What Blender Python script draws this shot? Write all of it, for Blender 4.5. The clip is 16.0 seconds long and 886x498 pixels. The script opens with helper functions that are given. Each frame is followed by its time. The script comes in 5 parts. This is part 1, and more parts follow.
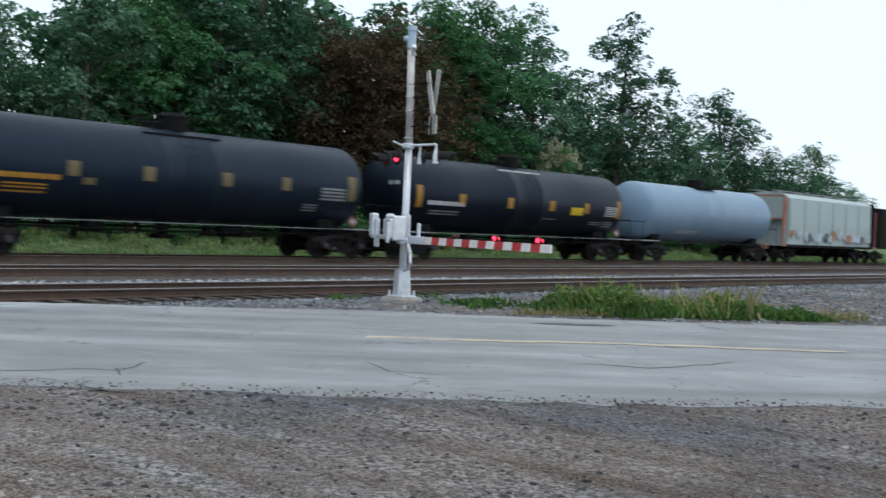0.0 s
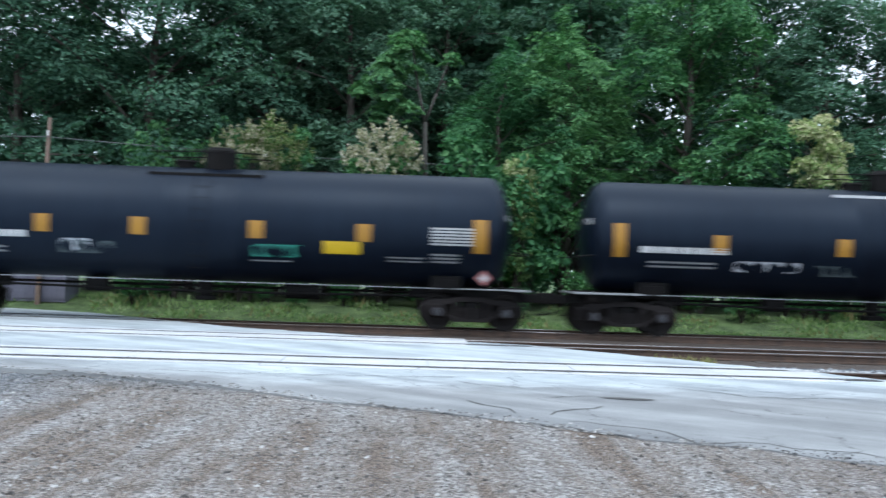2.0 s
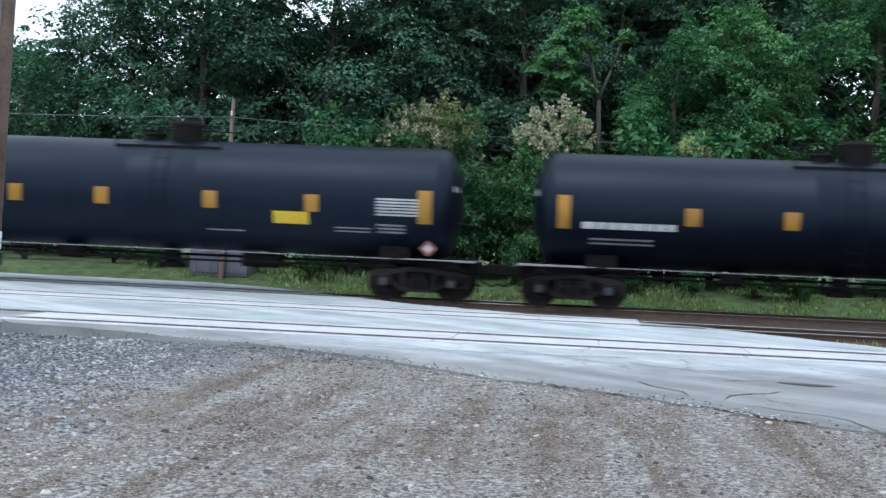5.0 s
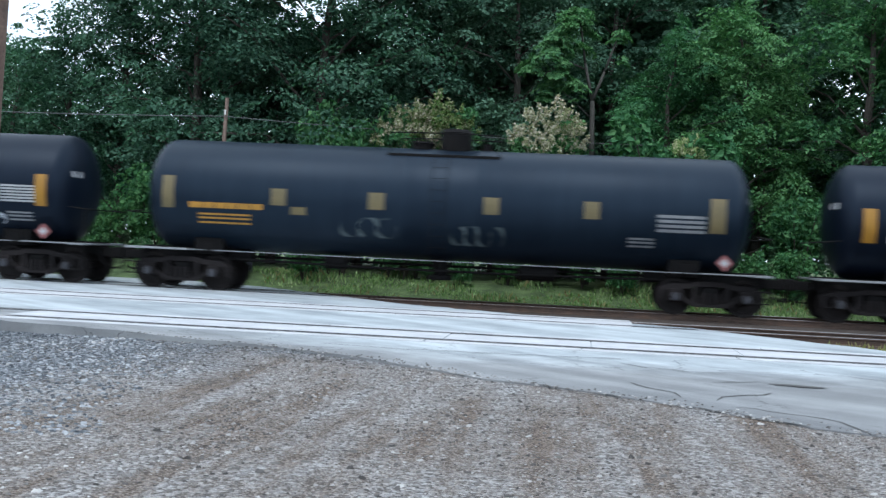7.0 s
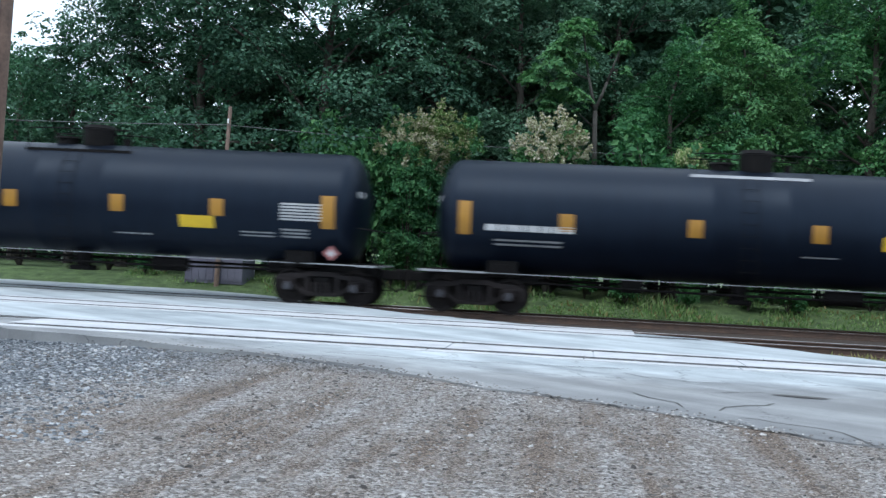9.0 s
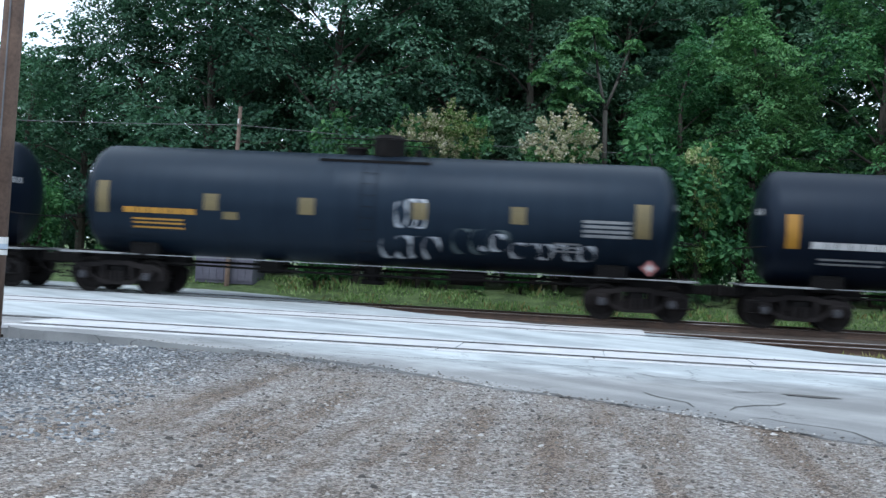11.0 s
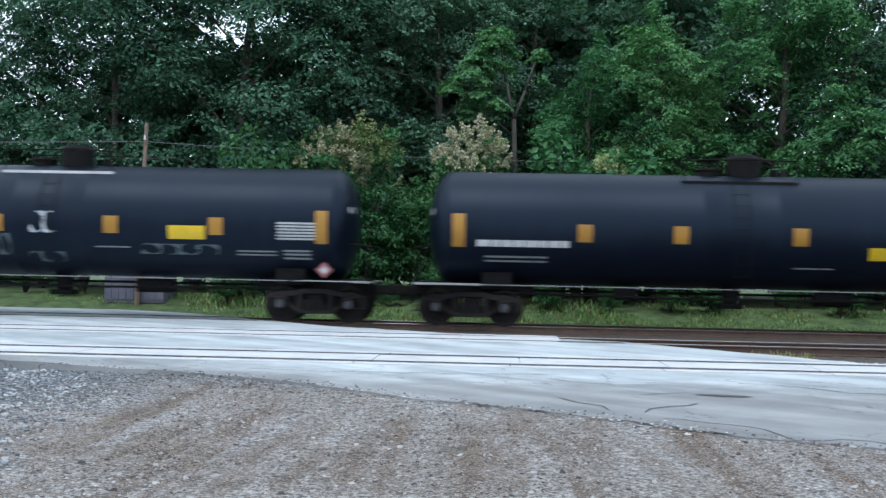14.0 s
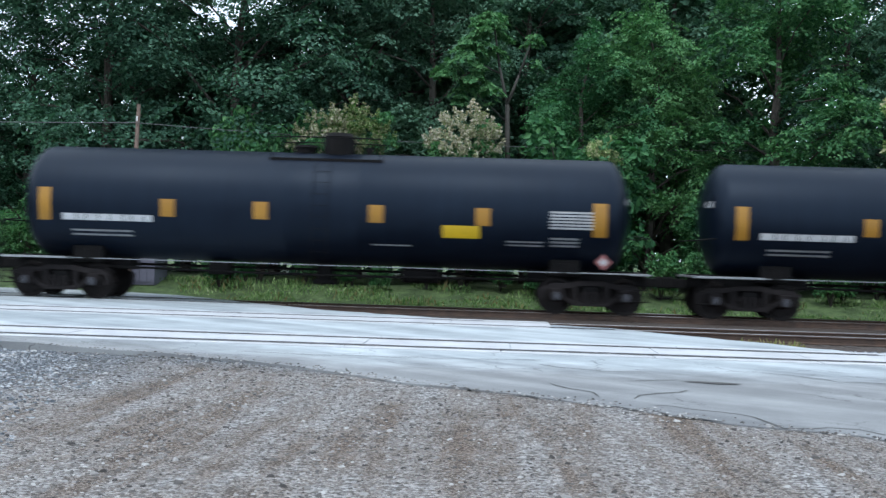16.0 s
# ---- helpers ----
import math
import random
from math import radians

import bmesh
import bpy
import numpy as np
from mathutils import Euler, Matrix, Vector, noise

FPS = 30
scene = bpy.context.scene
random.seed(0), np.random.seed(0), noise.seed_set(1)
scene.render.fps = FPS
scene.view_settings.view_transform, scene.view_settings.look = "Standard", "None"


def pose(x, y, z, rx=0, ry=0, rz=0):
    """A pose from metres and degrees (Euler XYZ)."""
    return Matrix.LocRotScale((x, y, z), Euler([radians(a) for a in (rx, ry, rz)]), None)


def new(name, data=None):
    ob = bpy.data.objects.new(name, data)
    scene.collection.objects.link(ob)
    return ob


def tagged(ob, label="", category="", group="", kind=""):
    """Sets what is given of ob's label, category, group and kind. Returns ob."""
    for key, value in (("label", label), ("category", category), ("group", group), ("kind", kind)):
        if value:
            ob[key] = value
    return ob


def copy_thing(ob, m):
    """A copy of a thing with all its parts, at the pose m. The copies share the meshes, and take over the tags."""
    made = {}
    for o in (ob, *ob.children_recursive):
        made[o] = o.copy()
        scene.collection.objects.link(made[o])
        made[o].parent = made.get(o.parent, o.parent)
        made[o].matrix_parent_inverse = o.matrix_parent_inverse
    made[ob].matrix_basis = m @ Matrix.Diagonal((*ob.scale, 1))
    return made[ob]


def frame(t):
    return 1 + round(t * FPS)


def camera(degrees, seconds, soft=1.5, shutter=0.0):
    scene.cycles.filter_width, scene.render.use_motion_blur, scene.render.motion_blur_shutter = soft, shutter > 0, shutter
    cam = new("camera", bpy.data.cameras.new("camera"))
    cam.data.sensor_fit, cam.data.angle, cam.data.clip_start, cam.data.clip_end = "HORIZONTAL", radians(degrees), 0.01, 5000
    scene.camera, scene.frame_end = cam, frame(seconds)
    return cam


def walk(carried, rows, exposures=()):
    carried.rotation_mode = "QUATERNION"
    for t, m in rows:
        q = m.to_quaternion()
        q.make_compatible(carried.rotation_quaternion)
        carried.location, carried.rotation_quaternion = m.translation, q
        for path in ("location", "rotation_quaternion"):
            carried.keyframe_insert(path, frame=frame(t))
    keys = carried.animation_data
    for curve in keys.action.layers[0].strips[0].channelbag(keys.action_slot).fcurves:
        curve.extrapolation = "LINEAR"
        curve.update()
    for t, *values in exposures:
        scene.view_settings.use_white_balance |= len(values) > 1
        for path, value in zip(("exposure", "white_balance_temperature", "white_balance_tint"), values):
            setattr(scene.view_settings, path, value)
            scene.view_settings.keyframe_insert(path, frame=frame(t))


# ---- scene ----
# camera: a hand-held phone that pans left and then follows the train
cam = camera(41.69, 16.0, soft=1.4, shutter=0.25)
PATH = [
    (0.0, -49.638, -1.266, -2.640),
    (0.1, -48.400, -1.110, -2.570),
    (0.3, -44.190, -0.650, -2.420),
    (0.5, -38.648, 0.031, -2.242),
    (1.0, -23.260, 1.171, -3.129),
    (1.5, -11.459, 1.479, -2.340),
    (2.0, -1.568, 1.212, -1.836),
    (2.5, 3.703, 1.026, -1.065),
    (3.0, 5.009, 0.658, -1.274),
    (3.5, 5.532, 0.287, -1.619),
    (4.0, 6.501, 0.033, -1.721),
    (6.5, 6.689, -0.210, -2.910),
    (7.0, 6.527, -0.123, -2.696),
    (7.5, 6.515, 0.020, -2.576),
    (8.0, 6.550, 0.193, -2.859),
    (8.5, 6.622, 0.325, -2.901),
    (11.0, 7.138, 0.283, -2.832),
    (11.5, 8.158, 0.283, -2.874),
    (12.0, 8.466, 0.299, -2.652),
    (12.5, 8.327, 0.499, -2.021),
    (13.0, 6.296, 0.793, -1.287),
    (13.5, 4.316, 0.930, -0.960),
    (14.0, 2.902, 0.980, -1.162),
    (14.5, 1.684, 0.861, -1.692),
    (15.0, 1.186, 0.686, -1.977),
    (15.5, 1.672, 0.388, -2.338),
    (16.0, 2.490, 0.245, -1.760)]
walk(cam, [(t, pose(0, 0, 1.5, 90 + p, r, y)) for t, y, p, r in PATH],
     [(0.0, -0.30, 6850, 10), (0.5, -0.05, 6700, 10), (1.0, 0.31, 6500, 10), (2.0, 0.42, 6450, 10), (3.2, 0.28, 6450, 10), (7.0, 0.17, 6450, 10), (16.0, 0.21, 6450, 10)])

# ---- light: an overcast evening sky ----
world = bpy.data.worlds.new("overcast")
scene.world = world
world.use_nodes = True
wn, wl = world.node_tree.nodes, world.node_tree.links
sky = wn.new("ShaderNodeTexSky")
sky.sky_type, sky.sun_disc = "NISHITA", False
sky.sun_elevation, sky.sun_rotation = radians(64), radians(200)
cloud = wn.new("ShaderNodeMix")
cloud.data_type = "RGBA"
cloud.inputs["Factor"].default_value = 0.88
cloud.inputs["B"].default_value = (10.9, 12.9, 15.2, 1)
wl.new(sky.outputs["Color"], cloud.inputs["A"])
wl.new(cloud.outputs["Result"], wn["Background"].inputs["Color"])
wn["Background"].inputs["Strength"].default_value = 0.11
sun = new("sun", bpy.data.lights.new("sun", "SUN"))
sun.data.energy, sun.data.angle, sun.data.color = 1.35, radians(30), (1.0, 0.985, 0.96)
sun.rotation_euler = (radians(26), 0, radians(-20))


# ---- materials ----
def ramp(nt, fac, stops):
    r = nt.nodes.new("ShaderNodeValToRGB")
    while len(r.color_ramp.elements) < len(stops):
        r.color_ramp.elements.new(0.5)
    for e, (p, c) in zip(r.color_ramp.elements, stops):
        e.position, e.color = p, (*c, 1) if len(c) == 3 else c
    nt.links.new(fac, r.inputs["Fac"])
    return r.outputs["Color"]


def tex(nt, kind, vec, scale, **kw):
    n = nt.nodes.new(kind)
    nt.links.new(vec, n.inputs["Vector"])
    n.inputs["Scale"].default_value = scale
    for k, v in kw.items():
        n.inputs[k].default_value = v
    return n


def mixc(nt, fac, a, b, blend="MIX"):
    m = nt.nodes.new("ShaderNodeMix")
    m.data_type, m.blend_type = "RGBA", blend
    for sock, v in (("Factor", fac), ("A", a), ("B", b)):
        if isinstance(v, (int, float)):
            m.inputs[sock].default_value = v
        elif isinstance(v, tuple):
            m.inputs[sock].default_value = (*v, 1)
        else:
            nt.links.new(v, m.inputs[sock])
    return m.outputs["Result"]


def math_node(nt, op, a, b=0.0, c=None):
    m = nt.nodes.new("ShaderNodeMath")
    m.operation = op
    for i, v in enumerate((a, b) if c is None else (a, b, c)):
        if isinstance(v, (int, float)):
            m.inputs[i].default_value = v
        else:
            nt.links.new(v, m.inputs[i])
    return m.outputs[0]


def blank(name):
    m = bpy.data.materials.new(name)
    m.use_nodes = True
    return m, m.node_tree, m.node_tree.nodes["Principled BSDF"]


def coords(nt, where="Object"):
    if where == "World":
        return nt.nodes.new("ShaderNodeNewGeometry").outputs["Position"]
    return nt.nodes.new("ShaderNodeTexCoord").outputs["Object"]


def bump(nt, p, height, strength, distance):
    b = nt.nodes.new("ShaderNodeBump")
    b.inputs["Strength"].default_value, b.inputs["Distance"].default_value = strength, distance
    nt.links.new(height, b.inputs["Height"])
    nt.links.new(b.outputs["Normal"], p.inputs["Normal"])


def surface(name, light, dark, scale=3.0, fine=40.0, rough=0.7, metal=0.0, relief=0.15, where="Object", vary=0.0, spec=0.5):
    """A worn surface: two colours mixed at two scales, with fine relief."""
    m, nt, p = blank(name)
    v = coords(nt, where)
    a = tex(nt, "ShaderNodeTexNoise", v, scale, Detail=6.0, Roughness=0.65)
    b = tex(nt, "ShaderNodeTexNoise", v, fine, Detail=4.0, Roughness=0.7)
    f = math_node(nt, "ADD", math_node(nt, "MULTIPLY", a.outputs["Fac"], 0.65), math_node(nt, "MULTIPLY", b.outputs["Fac"], 0.35))
    c = ramp(nt, f, [(0.36, dark), (0.62, light)])
    if vary:
        o = nt.nodes.new("ShaderNodeObjectInfo")
        c = mixc(nt, math_node(nt, "MULTIPLY", o.outputs["Random"], vary), c, dark)
    nt.links.new(c, p.inputs["Base Color"])
    r = nt.nodes.new("ShaderNodeMapRange")
    r.inputs["To Min"].default_value, r.inputs["To Max"].default_value = max(0.05, rough - 0.12), min(1, rough + 0.12)
    nt.links.new(a.outputs["Fac"], r.inputs["Value"])
    nt.links.new(r.outputs["Result"], p.inputs["Roughness"])
    p.inputs["Metallic"].default_value = metal
    p.inputs["Specular IOR Level"].default_value = spec
    if relief:
        bump(nt, p, b.outputs["Fac"], relief, 0.02)
    return m


def tank_paint(name, base, dust, rough=0.36):
    """Tank-car paint: road dust in streaks that run down, grime in patches."""
    m, nt, p = blank(name)
    v = coords(nt)
    mp = nt.nodes.new("ShaderNodeMapping")
    mp.inputs["Scale"].default_value = (2.2, 0.5, 0.16)
    nt.links.new(v, mp.inputs["Vector"])
    st = tex(nt, "ShaderNodeTexNoise", mp.outputs["Vector"], 2.0, Detail=7.0, Roughness=0.7)
    pa = tex(nt, "ShaderNodeTexNoise", v, 0.55, Detail=5.0, Roughness=0.6)
    f = math_node(nt, "MULTIPLY", st.outputs["Fac"], pa.outputs["Fac"])
    o = nt.nodes.new("ShaderNodeObjectInfo")
    f = math_node(nt, "ADD", f, math_node(nt, "MULTIPLY", o.outputs["Random"], 0.08))
    nt.links.new(ramp(nt, f, [(0.18, base), (0.48, dust)]), p.inputs["Base Color"])
    r = nt.nodes.new("ShaderNodeMapRange")
    r.inputs["To Min"].default_value, r.inputs["To Max"].default_value = rough - 0.06, rough + 0.2
    p.inputs["Specular IOR Level"].default_value = 0.27
    p.inputs["Specular Tint"].default_value = (0.58, 0.76, 1.0, 1)
    nt.links.new(f, r.inputs["Value"])
    nt.links.new(r.outputs["Result"], p.inputs["Roughness"])
    return m


def leafy(name, shades, thin=0.34, rough=0.7, tips=0.0):
    m, nt, p = blank(name)
    g = nt.nodes.new("ShaderNodeNewGeometry")
    o = nt.nodes.new("ShaderNodeObjectInfo")
    n = tex(nt, "ShaderNodeTexNoise", coords(nt), 0.5, Detail=3.0)
    f = math_node(nt, "ADD", math_node(nt, "MULTIPLY", g.outputs["Random Per Island"], 0.5),
                  math_node(nt, "MULTIPLY", n.outputs["Fac"], 0.5))
    f = math_node(nt, "ADD", f, math_node(nt, "MULTIPLY", math_node(nt, "SUBTRACT", o.outputs["Random"], 0.5), 0.35))
    if tips:
        z = nt.nodes.new("ShaderNodeSeparateXYZ")
        nt.links.new(coords(nt), z.inputs["Vector"])
        f = math_node(nt, "ADD", f, math_node(nt, "MULTIPLY_ADD", z.outputs["Z"], tips, -4.6 * tips))
    k = len(shades) - 1
    c = ramp(nt, f, [(0.2 + 0.6 * i / k, s) for i, s in enumerate(shades)])
    nt.links.new(c, p.inputs["Base Color"])
    p.inputs["Roughness"].default_value = rough
    p.inputs["Specular IOR Level"].default_value = 0.16
    t = nt.nodes.new("ShaderNodeBsdfTranslucent")
    nt.links.new(mixc(nt, 1.0, c, (0.72, 1.0, 0.62), "MULTIPLY"), t.inputs["Color"])
    s = nt.nodes.new("ShaderNodeMixShader")
    s.inputs["Fac"].default_value = thin
    nt.links.new(p.outputs["BSDF"], s.inputs[1])
    nt.links.new(t.outputs["BSDF"], s.inputs[2])
    nt.links.new(s.outputs["Shader"], nt.nodes["Material Output"].inputs["Surface"])
    return m


def glow(name, colour, strength):
    m, nt, p = blank(name)
    p.inputs["Base Color"].default_value = (*colour, 1)
    p.inputs["Emission Color"].default_value = (*colour, 1)
    p.inputs["Emission Strength"].default_value = strength
    return m


def band(nt, value, lo, hi, soft):
    """1 where value lies between lo and hi, with soft edges."""
    a = nt.nodes.new("ShaderNodeMapRange")
    a.inputs["From Min"].default_value, a.inputs["From Max"].default_value = lo - soft, lo + soft
    nt.links.new(value, a.inputs["Value"])
    b = nt.nodes.new("ShaderNodeMapRange")
    b.inputs["From Min"].default_value, b.inputs["From Max"].default_value = hi + soft, hi - soft
    nt.links.new(value, b.inputs["Value"])
    return math_node(nt, "MULTIPLY", a.outputs["Result"], b.outputs["Result"])


def ground_material():
    """Packed dirt with crushed stone, clean blue-grey ballast in heaps, grass beyond the tracks."""
    m, nt, p = blank("ground")
    v = coords(nt, "World")
    xyz = nt.nodes.new("ShaderNodeSeparateXYZ")
    nt.links.new(v, xyz.inputs["Vector"])
    big = tex(nt, "ShaderNodeTexNoise", v, 0.35, Detail=4.0)
    x = math_node(nt, "ADD", xyz.outputs["X"], math_node(nt, "MULTIPLY_ADD", big.outputs["Fac"], 4.0, -2.0))
    y = math_node(nt, "ADD", xyz.outputs["Y"], math_node(nt, "MULTIPLY_ADD", big.outputs["Fac"], 4.0, -2.0))
    mp = nt.nodes.new("ShaderNodeMapping")
    mp.inputs["Rotation"].default_value = (0, 0, radians(24))
    mp.inputs["Scale"].default_value = (1.7, 0.16, 1)
    nt.links.new(v, mp.inputs["Vector"])
    rut = tex(nt, "ShaderNodeTexNoise", mp.outputs["Vector"], 1.2, Detail=4.0, Roughness=0.6)
    mid = tex(nt, "ShaderNodeTexNoise", v, 1.8, Detail=6.0, Roughness=0.7)
    grit = tex(nt, "ShaderNodeTexNoise", v, 60.0, Detail=3.0, Roughness=0.8)
    cell = tex(nt, "ShaderNodeTexVoronoi", v, 30.0)
    fine = tex(nt, "ShaderNodeTexVoronoi", v, 64.0)
    dirt = ramp(nt, mid.outputs["Fac"], [(0.34, (0.085, 0.062, 0.048)), (0.5, (0.18, 0.143, 0.118)), (0.66, (0.29, 0.25, 0.22))])
    stone = ramp(nt, cell.outputs["Color"], [(0.28, (0.045, 0.05, 0.056)), (0.5, (0.175, 0.185, 0.197)), (0.72, (0.54, 0.55, 0.56))])
    pebble = ramp(nt, fine.outputs["Color"], [(0.3, (0.035, 0.029, 0.026)), (0.52, (0.165, 0.142, 0.126)), (0.7, (0.60, 0.57, 0.54))])
    cover = ramp(nt, math_node(nt, "ADD", math_node(nt, "MULTIPLY", rut.outputs["Fac"], 0.7), math_node(nt, "MULTIPLY", mid.outputs["Fac"], 0.3)),
                 [(0.42, (0, 0, 0)), (0.62, (1, 1, 1))])
    soil = ramp(nt, rut.outputs["Fac"], [(0.36, (0.66, 0.57, 0.50)), (0.5, (0.98, 0.94, 0.90)), (0.66, (1.3, 1.27, 1.24))])
    c = mixc(nt, 1.0, mixc(nt, 0.5, dirt, pebble), soil, "MULTIPLY")
    c = mixc(nt, math_node(nt, "MULTIPLY", cover, 0.7), c, stone)
    # darker dirt further along the yard, in blue-grey and brownish patches
    c = mixc(nt, band(nt, x, 4.4, 60, 1.4), c, mixc(nt, 1.0, c, ramp(nt, big.outputs["Fac"], [(0.4, (0.42, 0.45, 0.52)), (0.56, (0.72, 0.66, 0.63))]), "MULTIPLY"))
    # clean ballast near the wooden pole and along the near track
    left = math_node(nt, "MULTIPLY", band(nt, x, -60, -4.6, 0.9), band(nt, y, 9.5, 40, 1.2))
    strip = band(nt, y, 14.6, 60, 0.7)
    clean = math_node(nt, "MAXIMUM", left, strip)
    blue = ramp(nt, cell.outputs["Color"], [(0.3, (0.02, 0.023, 0.027)), (0.5, (0.095, 0.107, 0.122)), (0.75, (0.29, 0.31, 0.335))])
    c = mixc(nt, clean, c, blue)
    grass = ramp(nt, mid.outputs["Fac"], [(0.35, (0.04, 0.075, 0.025)), (0.65, (0.14, 0.22, 0.08))])
    c = mixc(nt, band(nt, y, 33.6, 5000, 0.5), c, grass)
    nt.links.new(c, p.inputs["Base Color"])
    p.inputs["Roughness"].default_value = 0.9
    h = math_node(nt, "ADD", math_node(nt, "MULTIPLY", cell.outputs["Distance"], -1.0), math_node(nt, "MULTIPLY", grit.outputs["Fac"], 0.3))
    h = math_node(nt, "ADD", h, math_node(nt, "MULTIPLY", rut.outputs["Fac"], 1.5))
    bump(nt, p, h, 1.0, 0.05)
    return m


def asphalt_material():
    """Old grey asphalt with tar-dark cracks, patches and a faint yellow line worn off."""
    m, nt, p = blank("asphalt")
    v = coords(nt, "World")
    mp = nt.nodes.new("ShaderNodeMapping")
    mp.inputs["Rotation"].default_value = (0, 0, radians(41))
    nt.links.new(v, mp.inputs["Vector"])
    xyz = nt.nodes.new("ShaderNodeSeparateXYZ")
    nt.links.new(mp.outputs["Vector"], xyz.inputs["Vector"])
    st = nt.nodes.new("ShaderNodeMapping")
    st.inputs["Scale"].default_value = (0.09, 0.9, 1)
    nt.links.new(mp.outputs["Vector"], st.inputs["Vector"])
    lane = tex(nt, "ShaderNodeTexNoise", st.outputs["Vector"], 1.3, Detail=5.0, Roughness=0.6)
    blot = tex(nt, "ShaderNodeTexNoise", v, 0.7, Detail=6.0, Roughness=0.65)
    grit = tex(nt, "ShaderNodeTexNoise", v, 90.0, Detail=3.0, Roughness=0.8)
    f = math_node(nt, "ADD", math_node(nt, "MULTIPLY", lane.outputs["Fac"], 0.5), math_node(nt, "MULTIPLY", blot.outputs["Fac"], 0.35))
    f = math_node(nt, "ADD", f, math_node(nt, "MULTIPLY", grit.outputs["Fac"], 0.15))
    c = ramp(nt, f, [(0.38, (0.13, 0.134, 0.14)), (0.5, (0.20, 0.206, 0.212)), (0.62, (0.29, 0.30, 0.305))])
    # bleached, dusty surface over the tracks, with the sky's glare painted in
    sep = nt.nodes.new("ShaderNodeSeparateXYZ")
    nt.links.new(v, sep.inputs["Vector"])
    edge = math_node(nt, "MULTIPLY", math_node(nt, "MINIMUM", math_node(nt, "ADD", sep.outputs["X"], 1.5), 0.0), 0.5)
    over = band(nt, math_node(nt, "ADD", math_node(nt, "ADD", sep.outputs["Y"], edge), math_node(nt, "MULTIPLY", blot.outputs["Fac"], 3.0)), 17.0, 60, 1.0)
    c = mixc(nt, math_node(nt, "MULTIPLY", over, 0.75), c, ramp(nt, f, [(0.4, (0.27, 0.31, 0.335)), (0.6, (0.56, 0.62, 0.65))]))
    # cracks
    warp = tex(nt, "ShaderNodeTexNoise", v, 1.1, Detail=5.0, Roughness=0.65)
    wv = nt.nodes.new("ShaderNodeVectorMath")
    wv.operation = "MULTIPLY_ADD"
    nt.links.new(warp.outputs["Color"], wv.inputs[0])
    wv.inputs[1].default_value = (1.6, 1.6, 0)
    nt.links.new(v, wv.inputs[2])
    vor = nt.nodes.new("ShaderNodeTexVoronoi")
    vor.feature = "DISTANCE_TO_EDGE"
    vor.inputs["Scale"].default_value = 0.42
    nt.links.new(wv.outputs["Vector"], vor.inputs["Vector"])
    crack = ramp(nt, vor.outputs["Distance"], [(0.002, (1, 1, 1)), (0.007, (0, 0, 0))])
    some = ramp(nt, blot.outputs["Fac"], [(0.44, (0, 0, 0)), (0.54, (1, 1, 1))])
    crack = math_node(nt, "MULTIPLY", crack, some)
    crack = math_node(nt, "MULTIPLY", crack, band(nt, sep.outputs["Y"], -40, 17.5, 0.8))
    c = mixc(nt, math_node(nt, "MULTIPLY", crack, 0.8), c, (0.035, 0.035, 0.037))
    nt.links.new(c, p.inputs["Base Color"])
    p.inputs["Roughness"].default_value = 0.62
    bump(nt, p, grit.outputs["Fac"], 0.35, 0.01)
    return m


def trackbed_material():
    """Rust-brown fouled ballast, with a band of clean pale stone between the two nearer tracks."""
    m, nt, p = blank("trackbed")
    v = coords(nt, "World")
    xyz = nt.nodes.new("ShaderNodeSeparateXYZ")
    nt.links.new(v, xyz.inputs["Vector"])
    mid = tex(nt, "ShaderNodeTexNoise", v, 1.4, Detail=6.0, Roughness=0.7)
    cell = tex(nt, "ShaderNodeTexVoronoi", v, 18.0)
    c = mixc(nt, 0.5, ramp(nt, mid.outputs["Fac"], [(0.3, (0.026, 0.019, 0.016)), (0.7, (0.075, 0.054, 0.044))]),
             ramp(nt, cell.outputs["Color"], [(0.1, (0.024, 0.019, 0.016)), (0.9, (0.115, 0.088, 0.073))]))
    y = math_node(nt, "ADD", xyz.outputs["Y"], math_node(nt, "MULTIPLY_ADD", mid.outputs["Fac"], 1.2, -0.6))
    pale = ramp(nt, cell.outputs["Color"], [(0.1, (0.22, 0.23, 0.24)), (0.9, (0.62, 0.63, 0.64))])
    c = mixc(nt, band(nt, y, 20.6, 21.7, 0.2), c, pale)
    nt.links.new(c, p.inputs["Base Color"])
    p.inputs["Roughness"].default_value = 0.9
    bump(nt, p, math_node(nt, "MULTIPLY", cell.outputs["Distance"], -1.0), 0.9, 0.05)
    return m


GROUND, ASPHALT, TRACKBED = ground_material(), asphalt_material(), trackbed_material()
STONE = leafy("crushed_stone", [(0.07, 0.066, 0.064), (0.165, 0.155, 0.148), (0.38, 0.37, 0.36), (0.82, 0.81, 0.79)], thin=0.0, rough=0.85)
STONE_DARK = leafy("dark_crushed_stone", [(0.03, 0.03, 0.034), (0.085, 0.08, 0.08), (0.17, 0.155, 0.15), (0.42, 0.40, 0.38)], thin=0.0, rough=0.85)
STONE_BLUE = leafy("ballast_stone", [(0.025, 0.029, 0.035), (0.085, 0.097, 0.113), (0.175, 0.19, 0.205), (0.42, 0.44, 0.46)], thin=0.0, rough=0.85)
TIE = surface("creosoted_wood", (0.075, 0.06, 0.05), (0.03, 0.024, 0.02), 2, 25, 0.85)
RAIL_SIDE = surface("rusty_rail", (0.10, 0.062, 0.045), (0.045, 0.032, 0.027), 3, 40, 0.8, 0.2)
